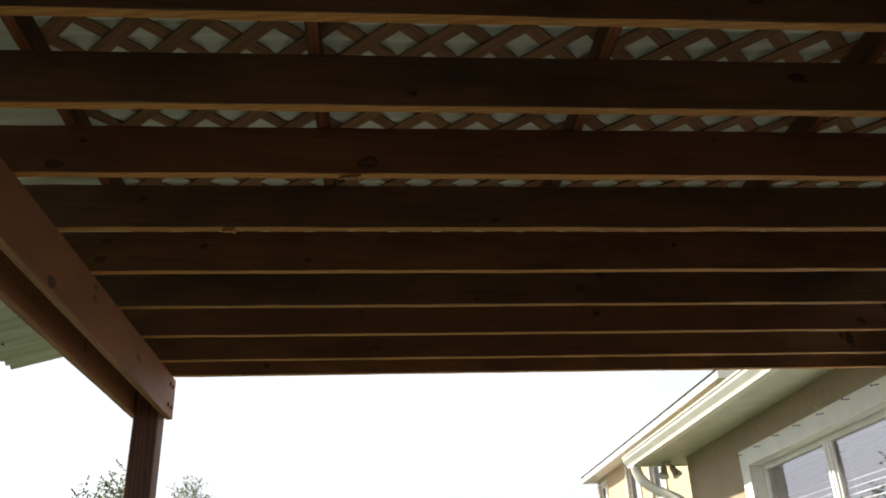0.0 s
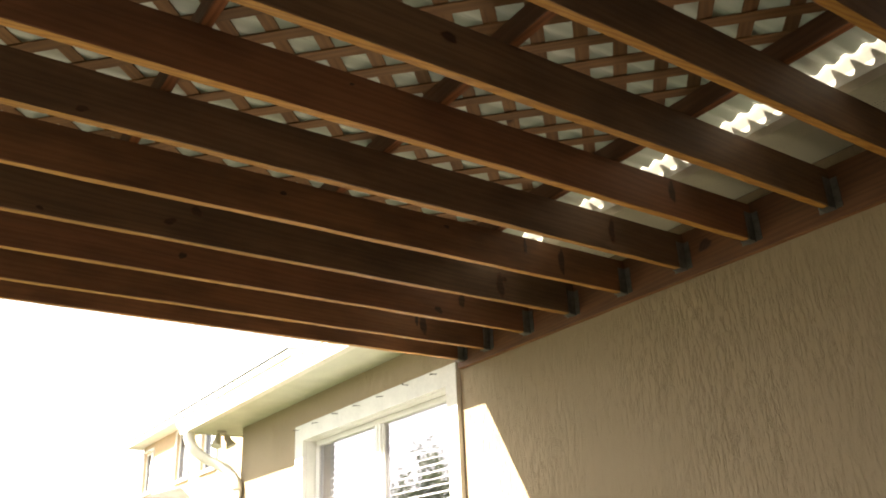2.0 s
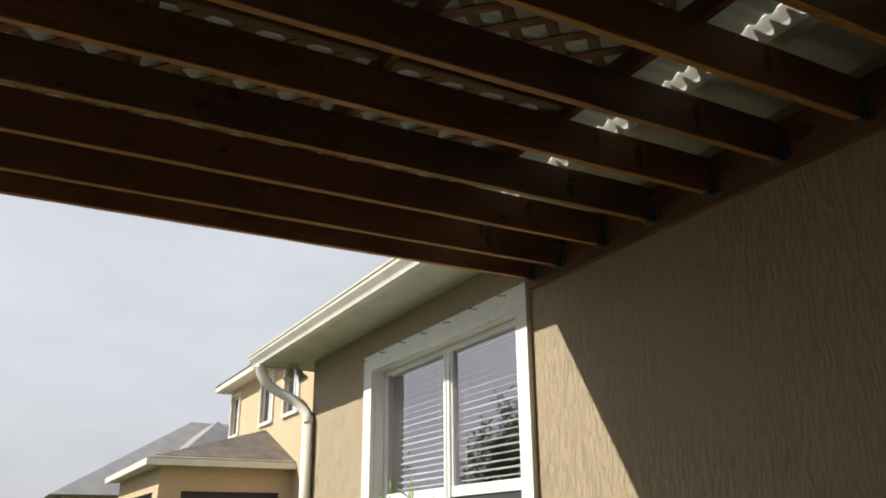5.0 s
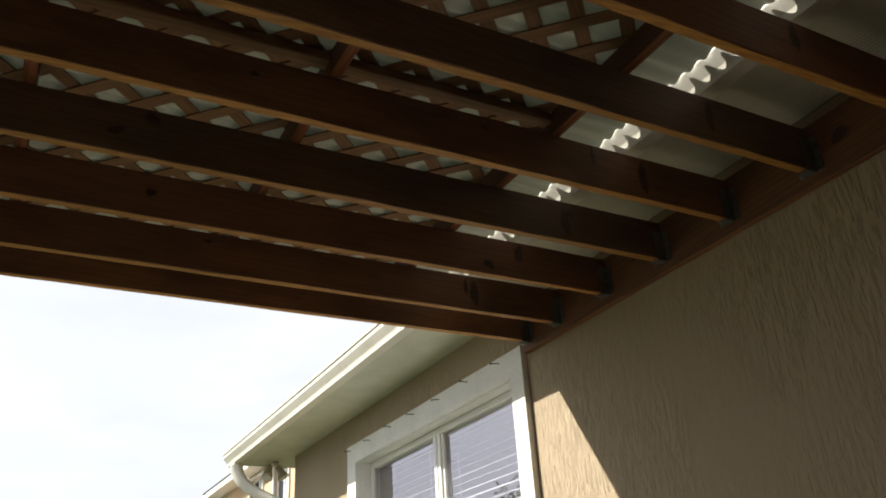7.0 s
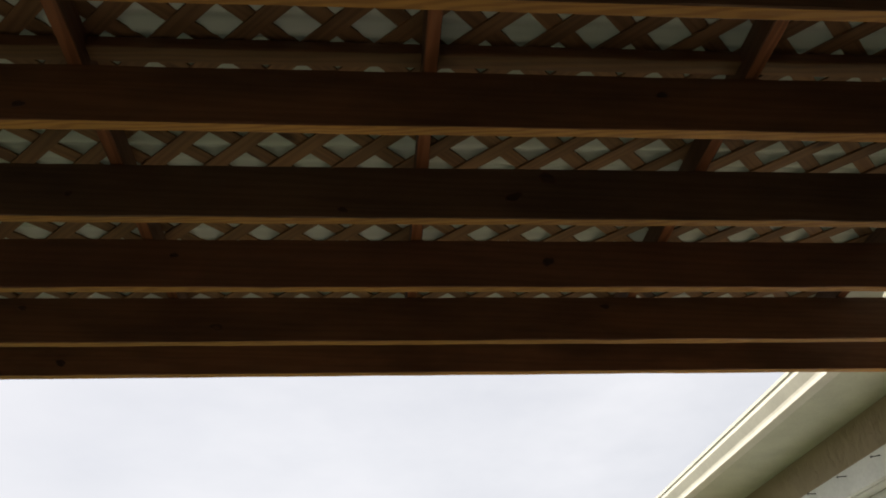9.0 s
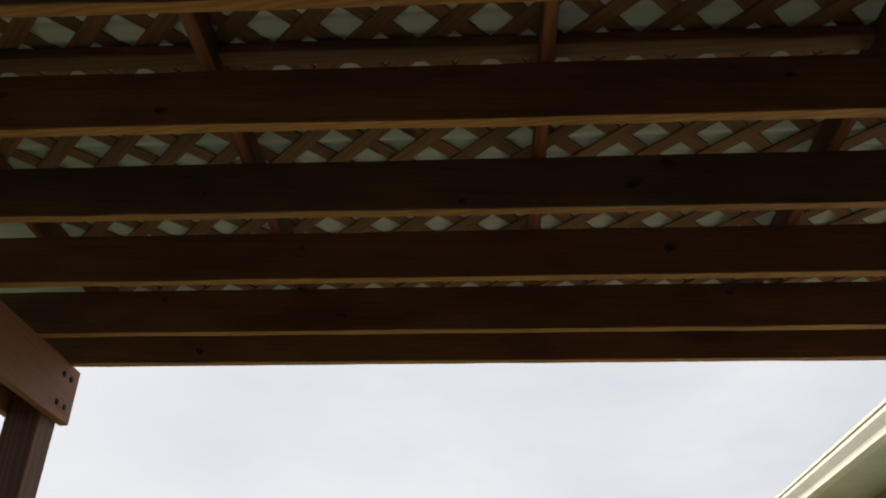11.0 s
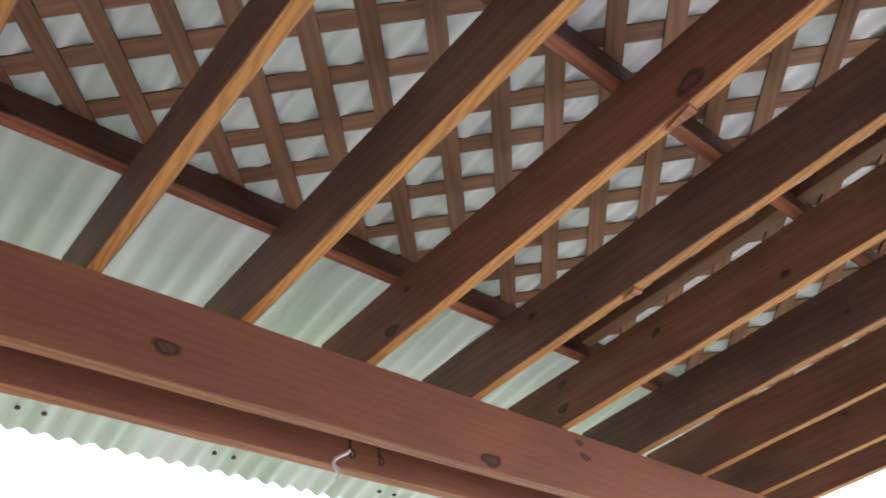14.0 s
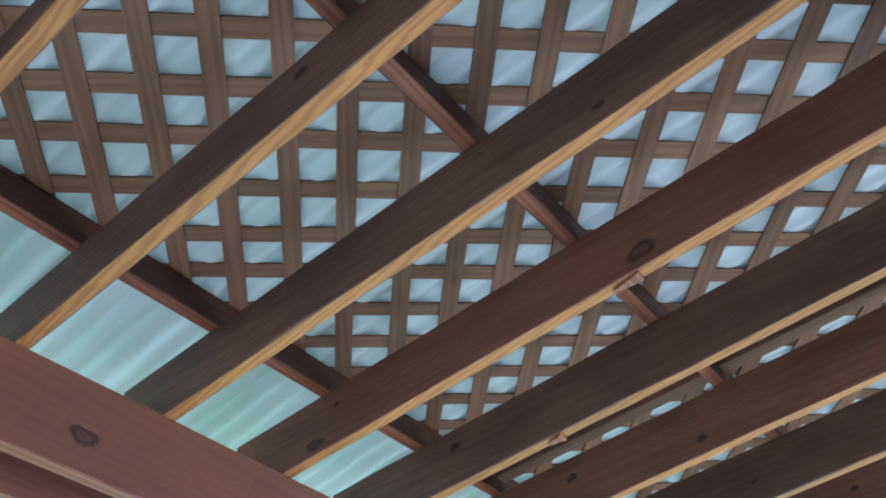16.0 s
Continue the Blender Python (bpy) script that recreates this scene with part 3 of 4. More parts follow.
LEDGER = 4.492
for k, y in enumerate(JOISTS):
    part("joist", board((-0.216, 0, 0), (LEDGER - 0.002, JOIST, DEEP), 0, 1, k), [WOOD_RED if k in (2, 6) else WOOD_GREY if k in (3, 5, 7, 8, 10, 13) else WOOD, WOOD_PALE], per, "", (0, y, H))
part("ledger", board((LEDGER, NEAR_END, H - 0.045), (WALL - 0.001, Y_FIRST + JOIST + 0.04, H + 0.19), 0, 1, 40, 26, 1), [WOOD_LEDGER, WOOD_BEAM_PALE], per, "dark orange-brown ledger board on the wall")
for x0, sd in ((-0.038, 50), (-0.216, 51)):
    part("beam_board", board((x0, NEAR_END, H - 0.237), (x0 + 0.038, Y_FIRST + JOIST + 0.055, H - 0.002), 0, 1, sd, 30, 1), [WOOD_BEAM, WOOD_BEAM_PALE], per, "red-brown beam board with knots")
for y0 in (4.235, -2.5):
    bm = bmesh.new()
    box(bm, (-0.178, y0, GROUND + 0.06), (-0.038, y0 + 0.14, H - 0.004), 0, 0.006)
    part("post", bm, WOOD_POST, per)
    for z in (H - 0.06, H - 0.18):                         # carriage bolts through beam and post
        for dy in (0.035, 0.10):
            bm = bmesh.new()
            tube(bm, [(-0.002, y0 + dy, z), (0.004, y0 + dy, z), (0.007, y0 + dy, z)], [0.013, 0.012, 0.006], 10)
            part("bolt", bm, DARK_METAL, per)

for k, x in enumerate(PURLINS):
    part("purlin", board((0, NEAR_END, 0), (0.040, Y_FIRST + JOIST, PURLIN), 0, 1, 60 + k, 30, 1), [WOOD_PURLIN, WOOD_PURLIN_PALE], per, "", (x, 0, TOP + 0.002))
for y, sp in ((JOISTS[4], PURLINS), (JOISTS[16], PURLINS)):  # nailers carrying the lattice seam
    for a, b in zip(sp, sp[1:]):
        part("nailer", board((a + 0.042, 0, 0), (b - 0.002, 0.055, 0.037), 0, 1, int(a * 100) + 7, 8), [WOOD, WOOD_LATTICE], per, "", (0, y - 0.016, TOP + PURLIN - 0.040))

# joist hangers on the ledger
bm = bmesh.new()
for s in (-1, 1):
    yy = s * (JOIST / 2 + 0.003)
    box(bm, (-0.055, yy - 0.0015, -0.004), (0, yy + 0.0015, 0.135))
    box(bm, (-0.004, min(yy, yy + s * 0.032), -0.004), (-0.001, max(yy, yy + s * 0.032), 0.135))
    for z in (0.02, 0.055, 0.09, 0.12):
        tube(bm, [(-0.004, yy + s * 0.018, z), (-0.009, yy + s * 0.018, z)], 0.005, 6)
box(bm, (-0.055, -JOIST / 2 - 0.003, -0.007), (0, JOIST / 2 + 0.003, -0.004))
hanger = mesh_of("hanger", bm, STEEL)
for y in JOISTS:
    part("joist_hanger", hanger, STEEL, per, "galvanised joist hanger", (LEDGER, y + JOIST / 2, H))

# knots: a dark core with a lighter eye, flush on the boards
KNOT = wood("dark_knot", (0.075, 0.036, 0.022), (0.050, 0.024, 0.016), knots=False)
KNOT_EYE = wood("knot_eye", (0.135, 0.062, 0.036), (0.10, 0.046, 0.028), knots=False)


def knot(place, facing, w, h, tilt, eye, name="knot"):
    """An oval knot on a face; facing: the face's outward axis."""
    bm = bmesh.new()
    rings = []
    for r in (0.0, 0.55, 0.8, 1.0):
        ring = []
        for k in range(1 if r == 0 else 18):
            a = 2 * math.pi * k / 18
            q = r * (1 + 0.10 * math.sin(3 * a + place[0] * 9) + 0.06 * math.sin(5 * a + place[1] * 7))
            u, v = q * w * math.cos(a), q * h * math.sin(a)
            u, v = u * math.cos(tilt) - v * math.sin(tilt), u * math.sin(tilt) + v * math.cos(tilt)
            lift = 0.0006 if r < 1 else -0.0004
            ring.append(bm.verts.new((u, -lift - 0.0018, v) if facing == "y" else (lift + 0.0018, u, v) if facing == "x" else (-lift - 0.0018, u, v)))
        rings.append(ring)
    for i, (r0, r1) in enumerate(zip(rings, rings[1:])):
        for k in range(18):
            f = bm.faces.new((r0[0], r1[k], r1[(k + 1) % 18]) if len(r0) == 1 else (r0[k], r1[k], r1[(k + 1) % 18], r0[(k + 1) % 18]))
            f.material_index = 1 if i == 2 or (i == 0 and eye) else 0
    part(name, bm, [KNOT, KNOT_EYE], per, "", place)


rnd = random.Random(12)
FACE_KNOTS = ((7, 1.163, 2.522, 0.040, 1), (7, 0.206, 2.602, 0.012, 0), (7, 0.124, 2.510, 0.034, 1), (7, 2.40, 2.620, 0.010, 0), (5, 0.899, 2.527, 0.017, 0), (5, 2.514, 2.596, 0.016, 0),
              (5, 3.33, 2.618, 0.018, 0), (5, 0.455, 2.594, 0.020, 1), (5, 0.047, 2.618, 0.024, 1), (5, 0.03, 2.535, 0.026, 1), (8, 1.30, 2.522, 0.016, 0), (4, 2.285, 2.628, 0.030, 0),
              (4, 2.175, 2.556, 0.030, 0), (4, 1.67, 2.505, 0.016, 0), (3, 2.356, 2.578, 0.022, 0), (2, 2.66, 2.622, 0.020, 0), (2, 1.18, 2.538, 0.026, 1), (2, 0.471, 2.62, 0.016, 0),
              (1, 0.535, 2.531, 0.02, 0), (6, 1.654, 2.512, 0.022, 0), (8, 2.519, 2.600, 0.030, 0), (4, 3.98, 2.606, 0.026, 0), (3, 3.82, 2.525, 0.030, 0), (4, 0.89, 2.555, 0.014, 0),
              (9, 0.9, 2.60, 0.018, 0), (9, 2.2, 2.55, 0.025, 1), (6, 0.30, 2.60, 0.020, 0), (10, 1.5, 2.56, 0.02, 0), (3, 1.1, 2.60, 0.015, 0))
for n, x, z, w, eye in FACE_KNOTS:
    knot((x, JOISTS[n - 1], z), "y", w, w * rnd.uniform(0.5, 0.75), rnd.uniform(-0.5, 0.5), eye)
for n, x, z, w, h in ((2, 3.978, 2.575, 0.026, 0.070), (2, 3.93, 2.60, 0.012, 0.045), (3, 3.985, 2.605, 0.024, 0.048), (4, 3.955, 2.565, 0.026, 0.075), (5, 4.035, 2.575, 0.022, 0.070),
                      (5, 3.80, 2.61, 0.012, 0.045), (6, 3.99, 2.58, 0.020, 0.068), (7, 3.95, 2.60, 0.022, 0.052)):
    knot((x, JOISTS[n - 1], z), "y", w, h, rnd.uniform(-0.12, 0.12), 0, "water_stain")
for y, z, w in ((1.397, 2.329, 0.040), (2.428, 2.275, 0.042), (2.887, 2.39, 0.026), (2.875, 2.44, 0.022), (3.6, 2.36, 0.035), (0.2, 2.37, 0.04)):
    knot((0.0, y, z), "x", w, w * 0.55, rnd.uniform(-0.3, 0.3), 1)
for y, z, w in ((2.262, 2.562, 0.042), (0.6, 2.6, 0.03), (3.4, 2.58, 0.025)):
    knot((LEDGER, y, z), "-x", w, w * 0.7, rnd.uniform(-0.3, 0.3), 0)

def splinter(x, y, length, drop):
    """A torn sliver hanging from a joist's lower edge, with a dark patch for the shade in the hole it left."""
    bm = bmesh.new()
    g = random.Random(int(x * 100))
    rings = []
    for k in range(7):
        u = k / 6
        wide, thick = 0.014 * (1 - 0.75 * u) + 0.002, 0.006 * (1 - 0.6 * u) + 0.0015
        zc = -drop * u * u
        rings.append([bm.verts.new((-length * u + g.uniform(-0.002, 0.002), py * wide + g.uniform(-0.002, 0.002), zc - pz * thick)) for py, pz in ((-1, 0), (1, 0), (1, 1), (-1, 1))])
    for r0, r1 in zip(rings, rings[1:]):
        for k in range(4):
            bm.faces.new((r0[k], r0[(k + 1) % 4], r1[(k + 1) % 4], r1[k]))
    bm.faces.new(rings[0][::-1])
    bm.faces.new(rings[-1])
    part("splinter", bm, WOOD_BEAM_PALE, per, "torn pale sliver of wood", (x + 0.5 * length, y + 0.020, H - 0.0015))
    # dark disc laid over the edge, the hollow's shade put into its colour
    bm = bmesh.new()
    tube(bm, [(-0.62 * length, 0.006, 0.0), (-0.62 * length, 0.006, -0.0035)], [0.013, 0.009], 9)
    part("notch", bm, KNOT, per, "dark patch drawn for the shade in a torn hollow", (x + 0.5 * length, y + 0.024, H + 0.001))


splinter(1.10, JOISTS[6], 0.075, 0.007)
splinter(0.63, JOISTS[5], 0.05, 0.004)

# hooks and a scrap of cord on the beam
for k, y in enumerate((1.945, 2.04, 2.985)):
    bm = bmesh.new()
    pts = [(0, 0, 0.01), (0, 0, -0.02)] + [(0, 0.014 * math.sin(a), -0.034 - 0.014 * -math.cos(a) * -1) for a in [i * 0.5 for i in range(8)]]
    tube(bm, pts, 0.0028, 6)
    part("hook", bm, DARK_METAL, per, "", (-0.045, y, H - 0.237))
bm = bmesh.new()
pts = [(0.004 * math.sin(i), -0.03 + 0.016 * math.cos(i * 0.9) - 0.005 * i, -0.02 - 0.011 * i) for i in range(9)]
tube(bm, [(-0.045 + a, 1.955 + b, H - 0.245 + c) for a, b, c in pts], 0.005, 6)
tagged(part("cord_scrap", bm, STRING), "scrap of white cord tied to a beam hook", "cord")

# lattice: two layers of slats, crossing at right angles
lat = part("lattice", board((PURLINS[0] + 0.002, 0, 0), (PURLINS[-1] + 0.036, 0.012, 0.006), 0, 1, 90, 6), [WOOD_LATTICE, WOOD_LATTICE], per, "weathered brown lattice laid over the purlins", (0, NEAR_END + 0.005, TOP + PURLIN + 0.004))
LX0, LX1, LY0, LY1 = PURLINS[0] + 0.01, PURLINS[-1] + 0.035, NEAR_END + 0.02, Y_FIRST + JOIST
PITCH, WIDE, THICK = 0.1397, 0.049, 0.007
rnd = random.Random(9)
for fam, (sx, phase) in enumerate(((1, 1.1496), (-1, 0.2027))):
    lo = min((sx * x + y) / math.sqrt(2) for x in (LX0, LX1) for y in (LY0, LY1))
    hi = max((sx * x + y) / math.sqrt(2) for x in (LX0, LX1) for y in (LY0, LY1))
    c = phase - PITCH * math.floor((phase - lo) / PITCH)
    while c < hi:
        # the line sx*x + y = c*sqrt2, cut to the rectangle
        q = c * math.sqrt(2)
        xs = sorted(((q - LY0) * sx, (q - LY1) * sx))
        a, b = max(LX0, xs[0]), min(LX1, xs[1])
        if b - a > 0.03:
            pa, pb = Vector((a, q - sx * a, 0)), Vector((b, q - sx * b, 0))
            length = (pb - pa).length
            bm = bmesh.new()
            box(bm, (-length / 2, -WIDE / 2, 0), (length / 2, WIDE / 2, THICK))
            mid = (pa + pb) / 2
            ang = math.degrees(math.atan2(pb.y - pa.y, pb.x - pa.x)) + rnd.uniform(-0.25, 0.25)
            part("slat", bm, WOOD_LATTICE, lat, "", pose(mid.x, mid.y - (NEAR_END + 0.005), fam * (THICK + 0.0006), 0, 0, ang))
        c += PITCH

# corrugated sheets, lapped side by side, sagging past the beam
WAVE, AMP, EDGE_X, END_X, END_Y = 0.076, 0.0085, -0.98, 3.957, 4.47


def roof_height(x):
    return SHEET - 0.20 * max(0.0, (0.1 - x) / 1.1) ** 1.6


def sheet(y0, y1, lift):
    nx, ny = 16, max(8, int((y1 - y0) / WAVE * 10))
    bm = bmesh.new()
    xs = [EDGE_X + (END_X - EDGE_X) * (i / nx) ** 1.0 for i in range(nx + 1)]
    rows = [[bm.verts.new((x, y0 + (y1 - y0) * j / ny, roof_height(x) + AMP + lift + AMP * math.cos(2 * math.pi * (y0 + (y1 - y0) * j / ny) / WAVE))) for j in range(ny + 1)] for x in xs]
    for r0, r1 in zip(rows, rows[1:]):
        for j in range(ny):
            bm.faces.new((r0[j], r0[j + 1], r1[j + 1], r1[j])).smooth = True
    return bm


y, k = END_Y, 0
while y > NEAR_END - 0.1:
    part("roof_sheet", sheet(y - 8.8 * WAVE, y, 0.0025 * (k % 2)), ROOF, per, "milky translucent corrugated plastic sheet")
    y -= 8.5 * WAVE
    k += 1
bm = bmesh.new()
tube(bm, [(0, 0, -0.004), (0, 0, 0.0)], 0.009, 10)
tube(bm, [(0, 0, 0.0), (0, 0, 0.006)], 0.005, 6)
screw = mesh_of("screw", bm, SEAL)
for y in (1.32, 1.40, 1.98, 2.055, 2.70, 2.775, 3.38, 3.46, 4.06):
    part("roof_screw", screw, SEAL, per, "", (-0.88, y, roof_height(-0.88) - 0.001))

# ---- neighbour's house ----
nb = thing("neighbour_house", (7.45, 20.0, GROUND), "peach stucco two-storey house with hip roofs and porch", "house")
NX, NY0, NY1, NZ = 7.45, 13.5, 23.5, 4.96
O = Vector((7.45, 20.0, GROUND))


def npart(name, bm, mats, parent=None, label=""):
    bmesh.ops.translate(bm, verts=bm.verts[:], vec=-O)
    return part(name, bm, mats, parent or nb, label)


NWIN = ((22.52, 23.36, 3.71, 4.78), (19.51, 20.52, 3.70, 4.86), (17.64, 18.66, 3.69, 4.84))
bm = bmesh.new()
wall_skin(bm, NX, 0.2, NY0, NY1, GROUND, NZ, NWIN)
npart("wall", bm, STUCCO_N)
for lo, hi in (((NX + 0.2, NY1 - 0.2, GROUND), (17.0, NY1, NZ)), ((NX + 0.2, NY0, GROUND), (17.0, NY0 + 0.2, NZ)), ((17.0, NY0, GROUND), (17.2, NY1, NZ))):
    bm = bmesh.new()
    box(bm, lo, hi)
    npart("wall", bm, STUCCO_N)
bm = bmesh.new()
q = 0.38
z0 = NZ + 0.02
for lo_z, hi_z in ((z0 - 0.02, z0 + 0.14),):
    box(bm, (NX - q, NY0 - q, lo_z), (17.2 + q, NY1 + q, hi_z), 0, 0.01)
npart("eave", bm, GUTTER, None, "cream fascia and soffit")
bm = bmesh.new()
z1 = z0 + 0.142
r = [bm.verts.new(p) for p in ((NX - q - 0.03, NY0 - q, z1), (17.2 + q, NY0 - q, z1), (17.2 + q, NY1 + q, z1), (NX - q - 0.03, NY1 + q, z1), (12.3, NY0 + 4.6, z1 + 1.9), (12.3, NY1 - 4.6, z1 + 1.9))]
for f in ((0, 1, 4), (1, 2, 5, 4), (2, 3, 5), (3, 0, 4, 5), (0, 3, 2, 1)):
    bm.faces.new([r[i] for i in f])
npart("roof", bm, SHINGLE_FAR)
for a, b, c, d in NWIN:
    bm = bmesh.new()
    for s0, s1 in (((NX - 0.04, a - 0.05, c - 0.07), (NX - 0.002, a, d + 0.05)), ((NX - 0.04, b, c - 0.07), (NX - 0.002, b + 0.05, d + 0.05)), ((NX - 0.04, a, d), (NX - 0.002, b, d + 0.05)), ((NX - 0.06, a, c - 0.07), (NX - 0.002, b, c))):
        box(bm, s0, s1)
    wob = npart("window", bm, TRIM, None, "white framed sash window")
    bm = bmesh.new()
    for s0, s1 in (((NX + 0.05, a, c), (NX + 0.10, a + 0.06, d)), ((NX + 0.05, b - 0.06, c), (NX + 0.10, b, d)), ((NX + 0.05, a + 0.06, d - 0.06), (NX + 0.10, b - 0.06, d)), ((NX + 0.05, a + 0.06, c), (NX + 0.10, b - 0.06, c + 0.06)), ((NX + 0.05, (a + b) / 2 - 0.03, c + 0.06), (NX + 0.10, (a + b) / 2 + 0.03, d - 0.06))):
        box(bm, s0, s1)
    npart("window_frame", bm, VINYL, wob)
    for s0, s1, mt in ((a + 0.06, (a + b) / 2 - 0.03, BLIND), ((a + b) / 2 + 0.03, b - 0.06, GLASS_DARK)):
        bm = bmesh.new()
        box(bm, (NX + 0.075, s0, c + 0.06), (NX + 0.085, s1, d - 0.06))
        npart("pane", bm, mt, wob)

# porch of the neighbour
PX, PY0, PY1, PZ = 4.73, 17.9, 23.3, 2.52
bm = bmesh.new()
r = [bm.verts.new(p) for p in ((PX - 0.28, PY0 - 0.3, PZ), (NX, PY0 - 0.3, PZ), (NX, PY0 + 2.1, PZ + 0.95), (NX, PY1 + 0.3, PZ + 0.95), (PX - 0.28, PY1 + 0.3, PZ))]
for f in ((0, 1, 2), (0, 2, 3, 4)):
    bm.faces.new([r[i] for i in f])
ext = bmesh.ops.extrude_face_region(bm, geom=bm.faces[:])
bmesh.ops.translate(bm, verts=[g for g in ext["geom"] if isinstance(g, bmesh.types.BMVert)], vec=(0, 0, 0.05))
proof = npart("porch_roof", bm, SHINGLE, None, "grey shingle porch roof")
for i in range(1, 20):                                     # shingle courses on the front slope
    s = i / 20
    y, z = PY0 - 0.3 + 2.4 * s, PZ + 0.055 + 0.95 * s
    x0 = PX - 0.28 + (NX - PX + 0.28) * s
    bm = bmesh.new()
    box(bm, (x0, y - 0.004, z - 0.01), (NX - 0.01, y + 0.02, z + 0.009))
    npart("shingle_course", bm, SHINGLE, proof)
bm = bmesh.new()
box(bm, (PX - 0.30, PY0 - 0.33, PZ - 0.10), (NX + 0.1, PY0 - 0.30, PZ + 0.03))
box(bm, (PX - 0.33, PY0 - 0.33, PZ - 0.10), (PX - 0.30, PY1 + 0.3, PZ + 0.03))
npart("porch_fascia", bm, GUTTER)
bm = bmesh.new()
box(bm, (PX - 0.28, PY0 - 0.3, PZ - 0.09), (NX, PY1 + 0.2, PZ - 0.06))
npart("porch_soffit", bm, SOFFIT)
for lo, hi in (((PX, PY0, 1.95), (NX, PY0 + 0.2, PZ - 0.09)), ((PX, PY0, GROUND), (PX + 0.45, PY0 + 0.2, 1.95)), ((NX - 0.25, PY0, GROUND), (NX, PY0 + 0.2, 1.95)), ((PX, PY0 + 0.2, 1.95), (PX + 0.2, PY1, PZ - 0.09)), ((PX, PY0 + 0.2, GROUND), (PX + 0.2, PY0 + 0.6, 1.95)), ((PX, PY1 - 0.5, GROUND), (PX + 0.2, PY1, 1.95)), ((PX, 21.2, GROUND), (PX + 0.2, 21.5, 1.95))):
    bm = bmesh.new()
    box(bm, lo, hi)
    npart("porch_wall", bm, STUCCO_N)
for a, b in (((PX + 0.45, PY0 + 0.08, GROUND), (NX - 0.25, PY0 + 0.10, 1.95)), ((PX + 0.08, PY0 + 0.6, GROUND), (PX + 0.10, 21.2, 1.95)), ((PX + 0.08, 21.5, GROUND), (PX + 0.10, PY1 - 0.5, 1.95))):
    bm = bmesh.new()
    box(bm, a, b)
    npart("porch_screen", bm, SCREEN, None, "dark insect screen")

# a farther house, only its roofs in view
fh = thing("far_house", (12.0, 46.0, GROUND), "distant house with pale grey hip roof", "house")
O = Vector((12.0, 46.0, GROUND))


def fpart(name, bm, mats):
    bmesh.ops.translate(bm, verts=bm.verts[:], vec=-O)
    return part(name, bm, mats, fh)


def hip(bm, x0, x1, y0, y1, z, rise):
    m = min(x1 - x0, y1 - y0) / 2
    if x1 - x0 > y1 - y0:
        a, b = (x0 + m, (y0 + y1) / 2), (x1 - m, (y0 + y1) / 2)
    else:
        a, b = ((x0 + x1) / 2, y0 + m), ((x0 + x1) / 2, y1 - m)
    r = [bm.verts.new(p) for p in ((x0, y0, z), (x1, y0, z), (x1, y1, z), (x0, y1, z), (*a, z + rise), (*b, z + rise))]
    for f in (((0, 1, 5, 4), (1, 2, 5), (2, 3, 4, 5), (3, 0, 4)) if x1 - x0 > y1 - y0 else ((0, 1, 4), (1, 2, 5, 4), (2, 3, 5), (3, 0, 4, 5))):
        bm.faces.new([r[i] for i in f])
    bm.faces.new([r[i] for i in (3, 2, 1, 0)])


bm = bmesh.new()
box(bm, (4.8, 40.6, GROUND), (20.0, 53.4, 3.0))
fpart("wall", bm, STUCCO_N)
bm = bmesh.new()
hip(bm, 4.2, 20.6, 40.0, 54.0, 3.0, 4.25)
fpart("roof", bm, SHINGLE_FAR)
bm = bmesh.new()
hip(bm, 9.0, 14.0, 39.6, 47.0, 4.5, 2.2)
fpart("gable_roof", bm, SHINGLE_FAR)


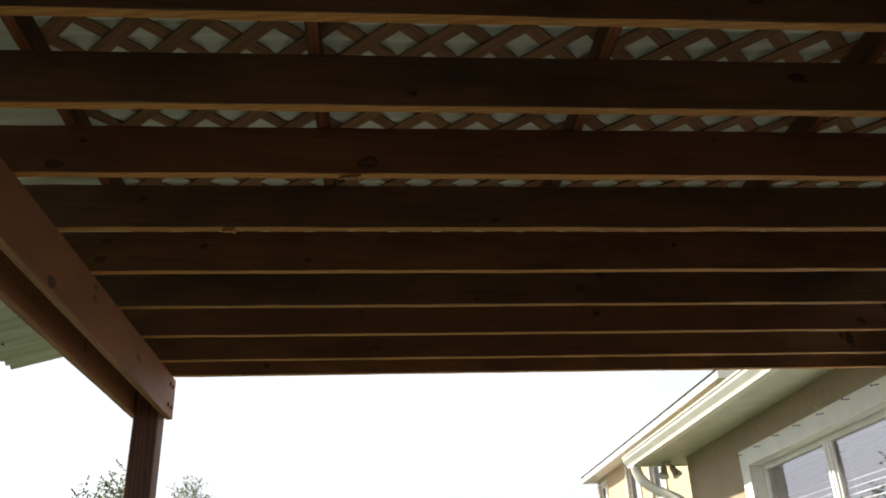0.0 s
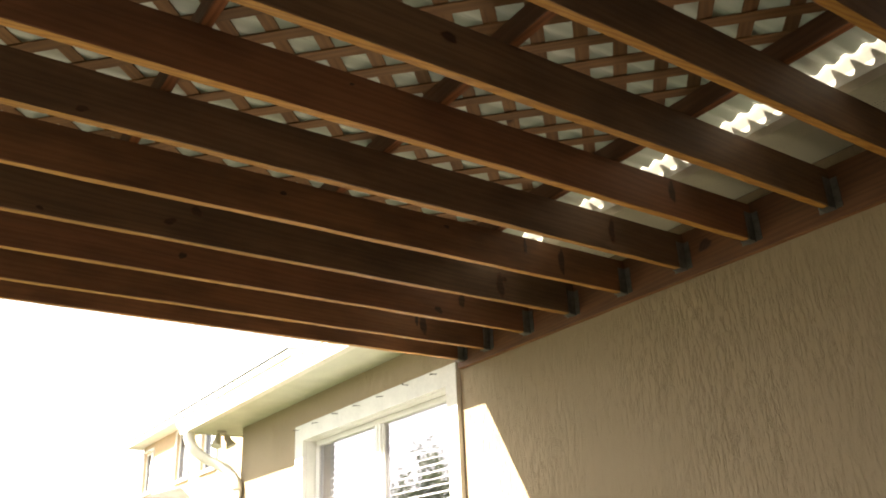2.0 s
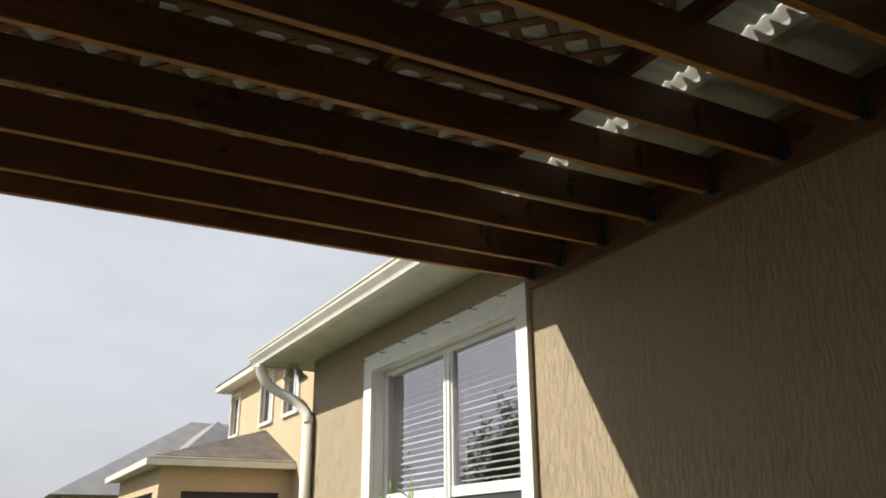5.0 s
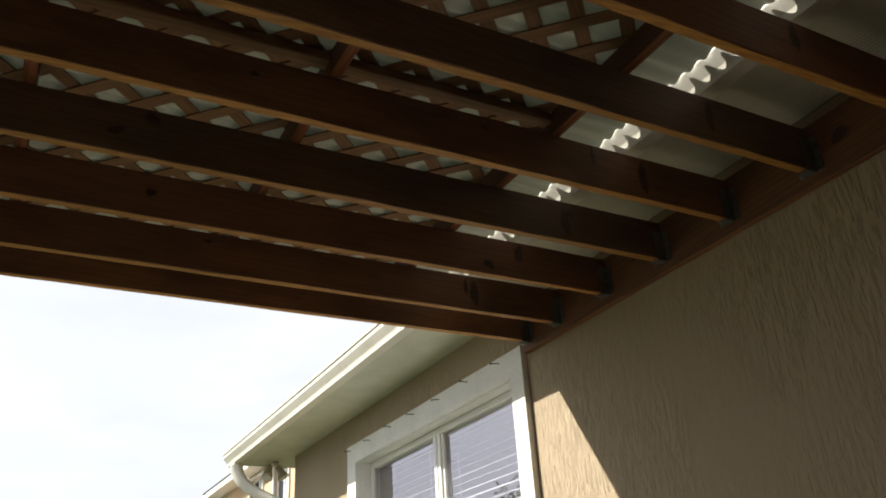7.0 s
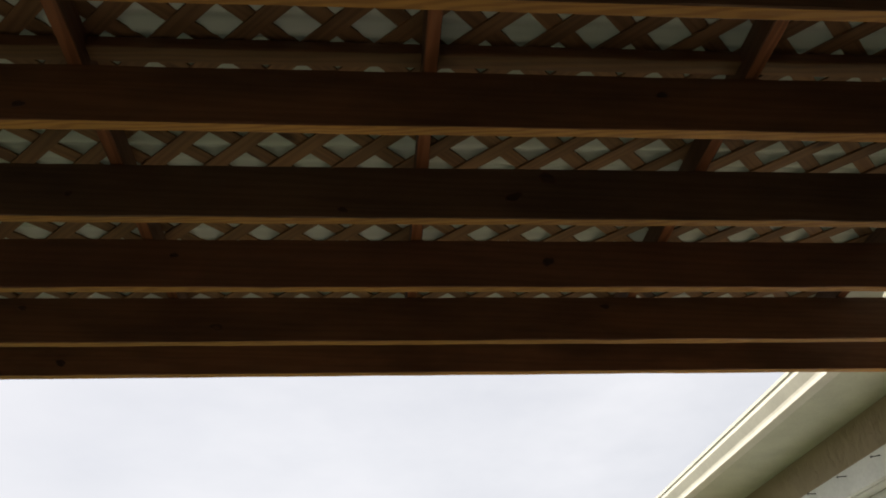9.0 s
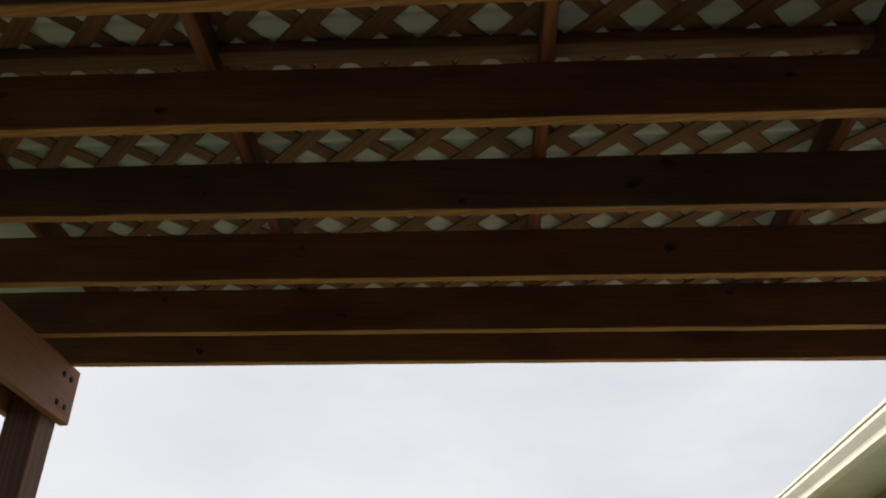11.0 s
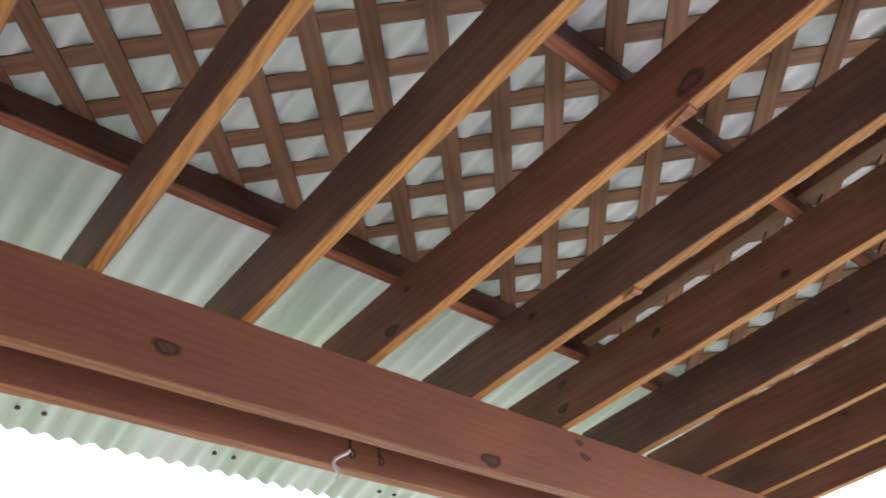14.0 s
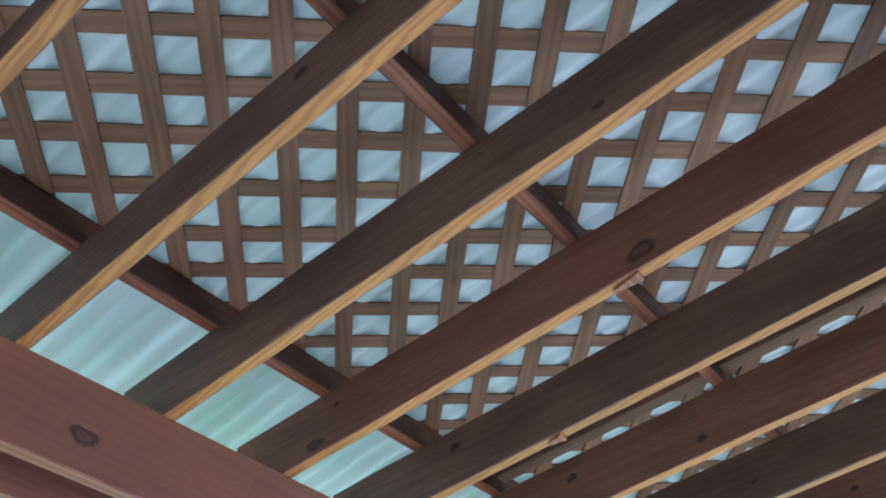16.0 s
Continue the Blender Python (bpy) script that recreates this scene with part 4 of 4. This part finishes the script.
# ---- plants ----
def tree(x, y, height, spread, seed, clumps, label, leaf=0.10):
    g = random.Random(seed)
    ob = thing("tree", (x, y, GROUND), label, "tree")
    bm = bmesh.new()
    tips = []
    top = height * 0.86
    trunk = [(0.12 * math.sin(k * 0.9 + seed), 0.1 * math.cos(k * 1.1), top * k / 9) for k in range(10)]
    tube(bm, trunk, [0.13 * (1 - 0.088 * k) for k in range(10)], 9)
    for k in range(26):
        h = g.uniform(0.25, 0.95)
        i = min(9, int(h * 9))
        o = Vector(trunk[i])
        a = g.uniform(0, 2 * math.pi)
        reach = spread * g.uniform(0.55, 1.0) * (1.15 - 0.75 * h)
        pts = [o]
        for s in range(1, 5):
            pts.append(o + Vector((math.cos(a) * reach * s / 4, math.sin(a) * reach * s / 4, reach * (0.16 * s + g.uniform(-0.03, 0.06)))))
        tube(bm, pts, [0.035, 0.028, 0.02, 0.013, 0.006], 5)
        tips += pts[1:]
    for k in range(5):
        tips.append(Vector(trunk[9]) + Vector((g.uniform(-0.3, 0.3), g.uniform(-0.3, 0.3), g.uniform(0.0, height * 0.14))))
    part("trunk", bm, BARK, ob)
    verts, faces = [], []
    for tip in tips:
        for c in range(clumps):
            base = tip + Vector((g.gauss(0, 0.17), g.gauss(0, 0.17), g.gauss(0, 0.14))) * spread * 0.6
            tw = Vector((g.uniform(-1, 1), g.uniform(-1, 1), g.uniform(-0.2, 1))).normalized()
            for q in range(7):
                p = base + tw * 0.045 * q
                d = (tw + Vector((g.uniform(-1, 1), g.uniform(-1, 1), g.uniform(-1, 1)))).normalized()
                w = d.orthogonal().normalized() * leaf * 0.26
                L = leaf * g.uniform(0.7, 1.3)
                i = len(verts)
                verts += [p, p + d * L * 0.5 + w, p + d * L, p + d * L * 0.5 - w]
                faces.append((i, i + 1, i + 2, i + 3))
    me = bpy.data.meshes.new("crown")
    me.from_pydata([tuple(v) for v in verts], [], faces)
    me.materials.append(LEAF)
    part("crown", me, LEAF, ob)
    return ob


tree(-4.9, 19.4, 4.7, 2.2, 3, 16, "sparse dark green tree with feathery open crown")
tree(-7.0, 37.0, 7.7, 3.2, 8, 22, "taller dark green tree with thin crown")
tree(1.1, 34.0, 3.4, 1.6, 5, 8, "low distant dark green tree")


def shrub(x, y, z):
    g = random.Random(2)
    ob = thing("shrub", (x, y, GROUND), "green shrub with bright broad leaves below the window", "shrub")
    bm = bmesh.new()
    ends = []
    for k in range(6):
        a = k * 1.05
        tip = Vector((0.16 * math.cos(a), 0.22 * math.sin(a), z - GROUND - 0.10 - 0.06 * (k % 3)))
        if k == 0:
            tip = Vector((0, 0, z - GROUND - 0.07))
        tube(bm, [(0.03 * math.cos(a), 0.03 * math.sin(a), 0), tip * 0.6, tip], [0.012, 0.008, 0.004], 6)
        ends.append(tip)
    part("stem", bm, BARK, ob)
    bm = bmesh.new()
    for tip in ends:
        for j in range(7):
            d = Vector((math.cos(j * 2.4), math.sin(j * 2.4), 0.9 - 0.12 * j)).normalized() if j else Vector((0.05, 0.1, 1)).normalized()
            o = tip - Vector((0, 0, 0.05 * j))
            s = d.orthogonal().normalized()
            if j == 0:
                s = Vector((0.3, 0.95, 0)).normalized()
            L, w = 0.135, 0.048
            a = [bm.verts.new(o), bm.verts.new(o + d * L * 0.45 + s * w), bm.verts.new(o + d * L), bm.verts.new(o + d * L * 0.45 - s * w), bm.verts.new(o + d * L * 0.5 + Vector((-0.006, 0, 0)))]
            for i in range(4):
                bm.faces.new((a[i], a[(i + 1) % 4], a[4]))
    part("leaves", bm, LEAF_BRIGHT, ob)


shrub(4.28, 5.62, 1.335)
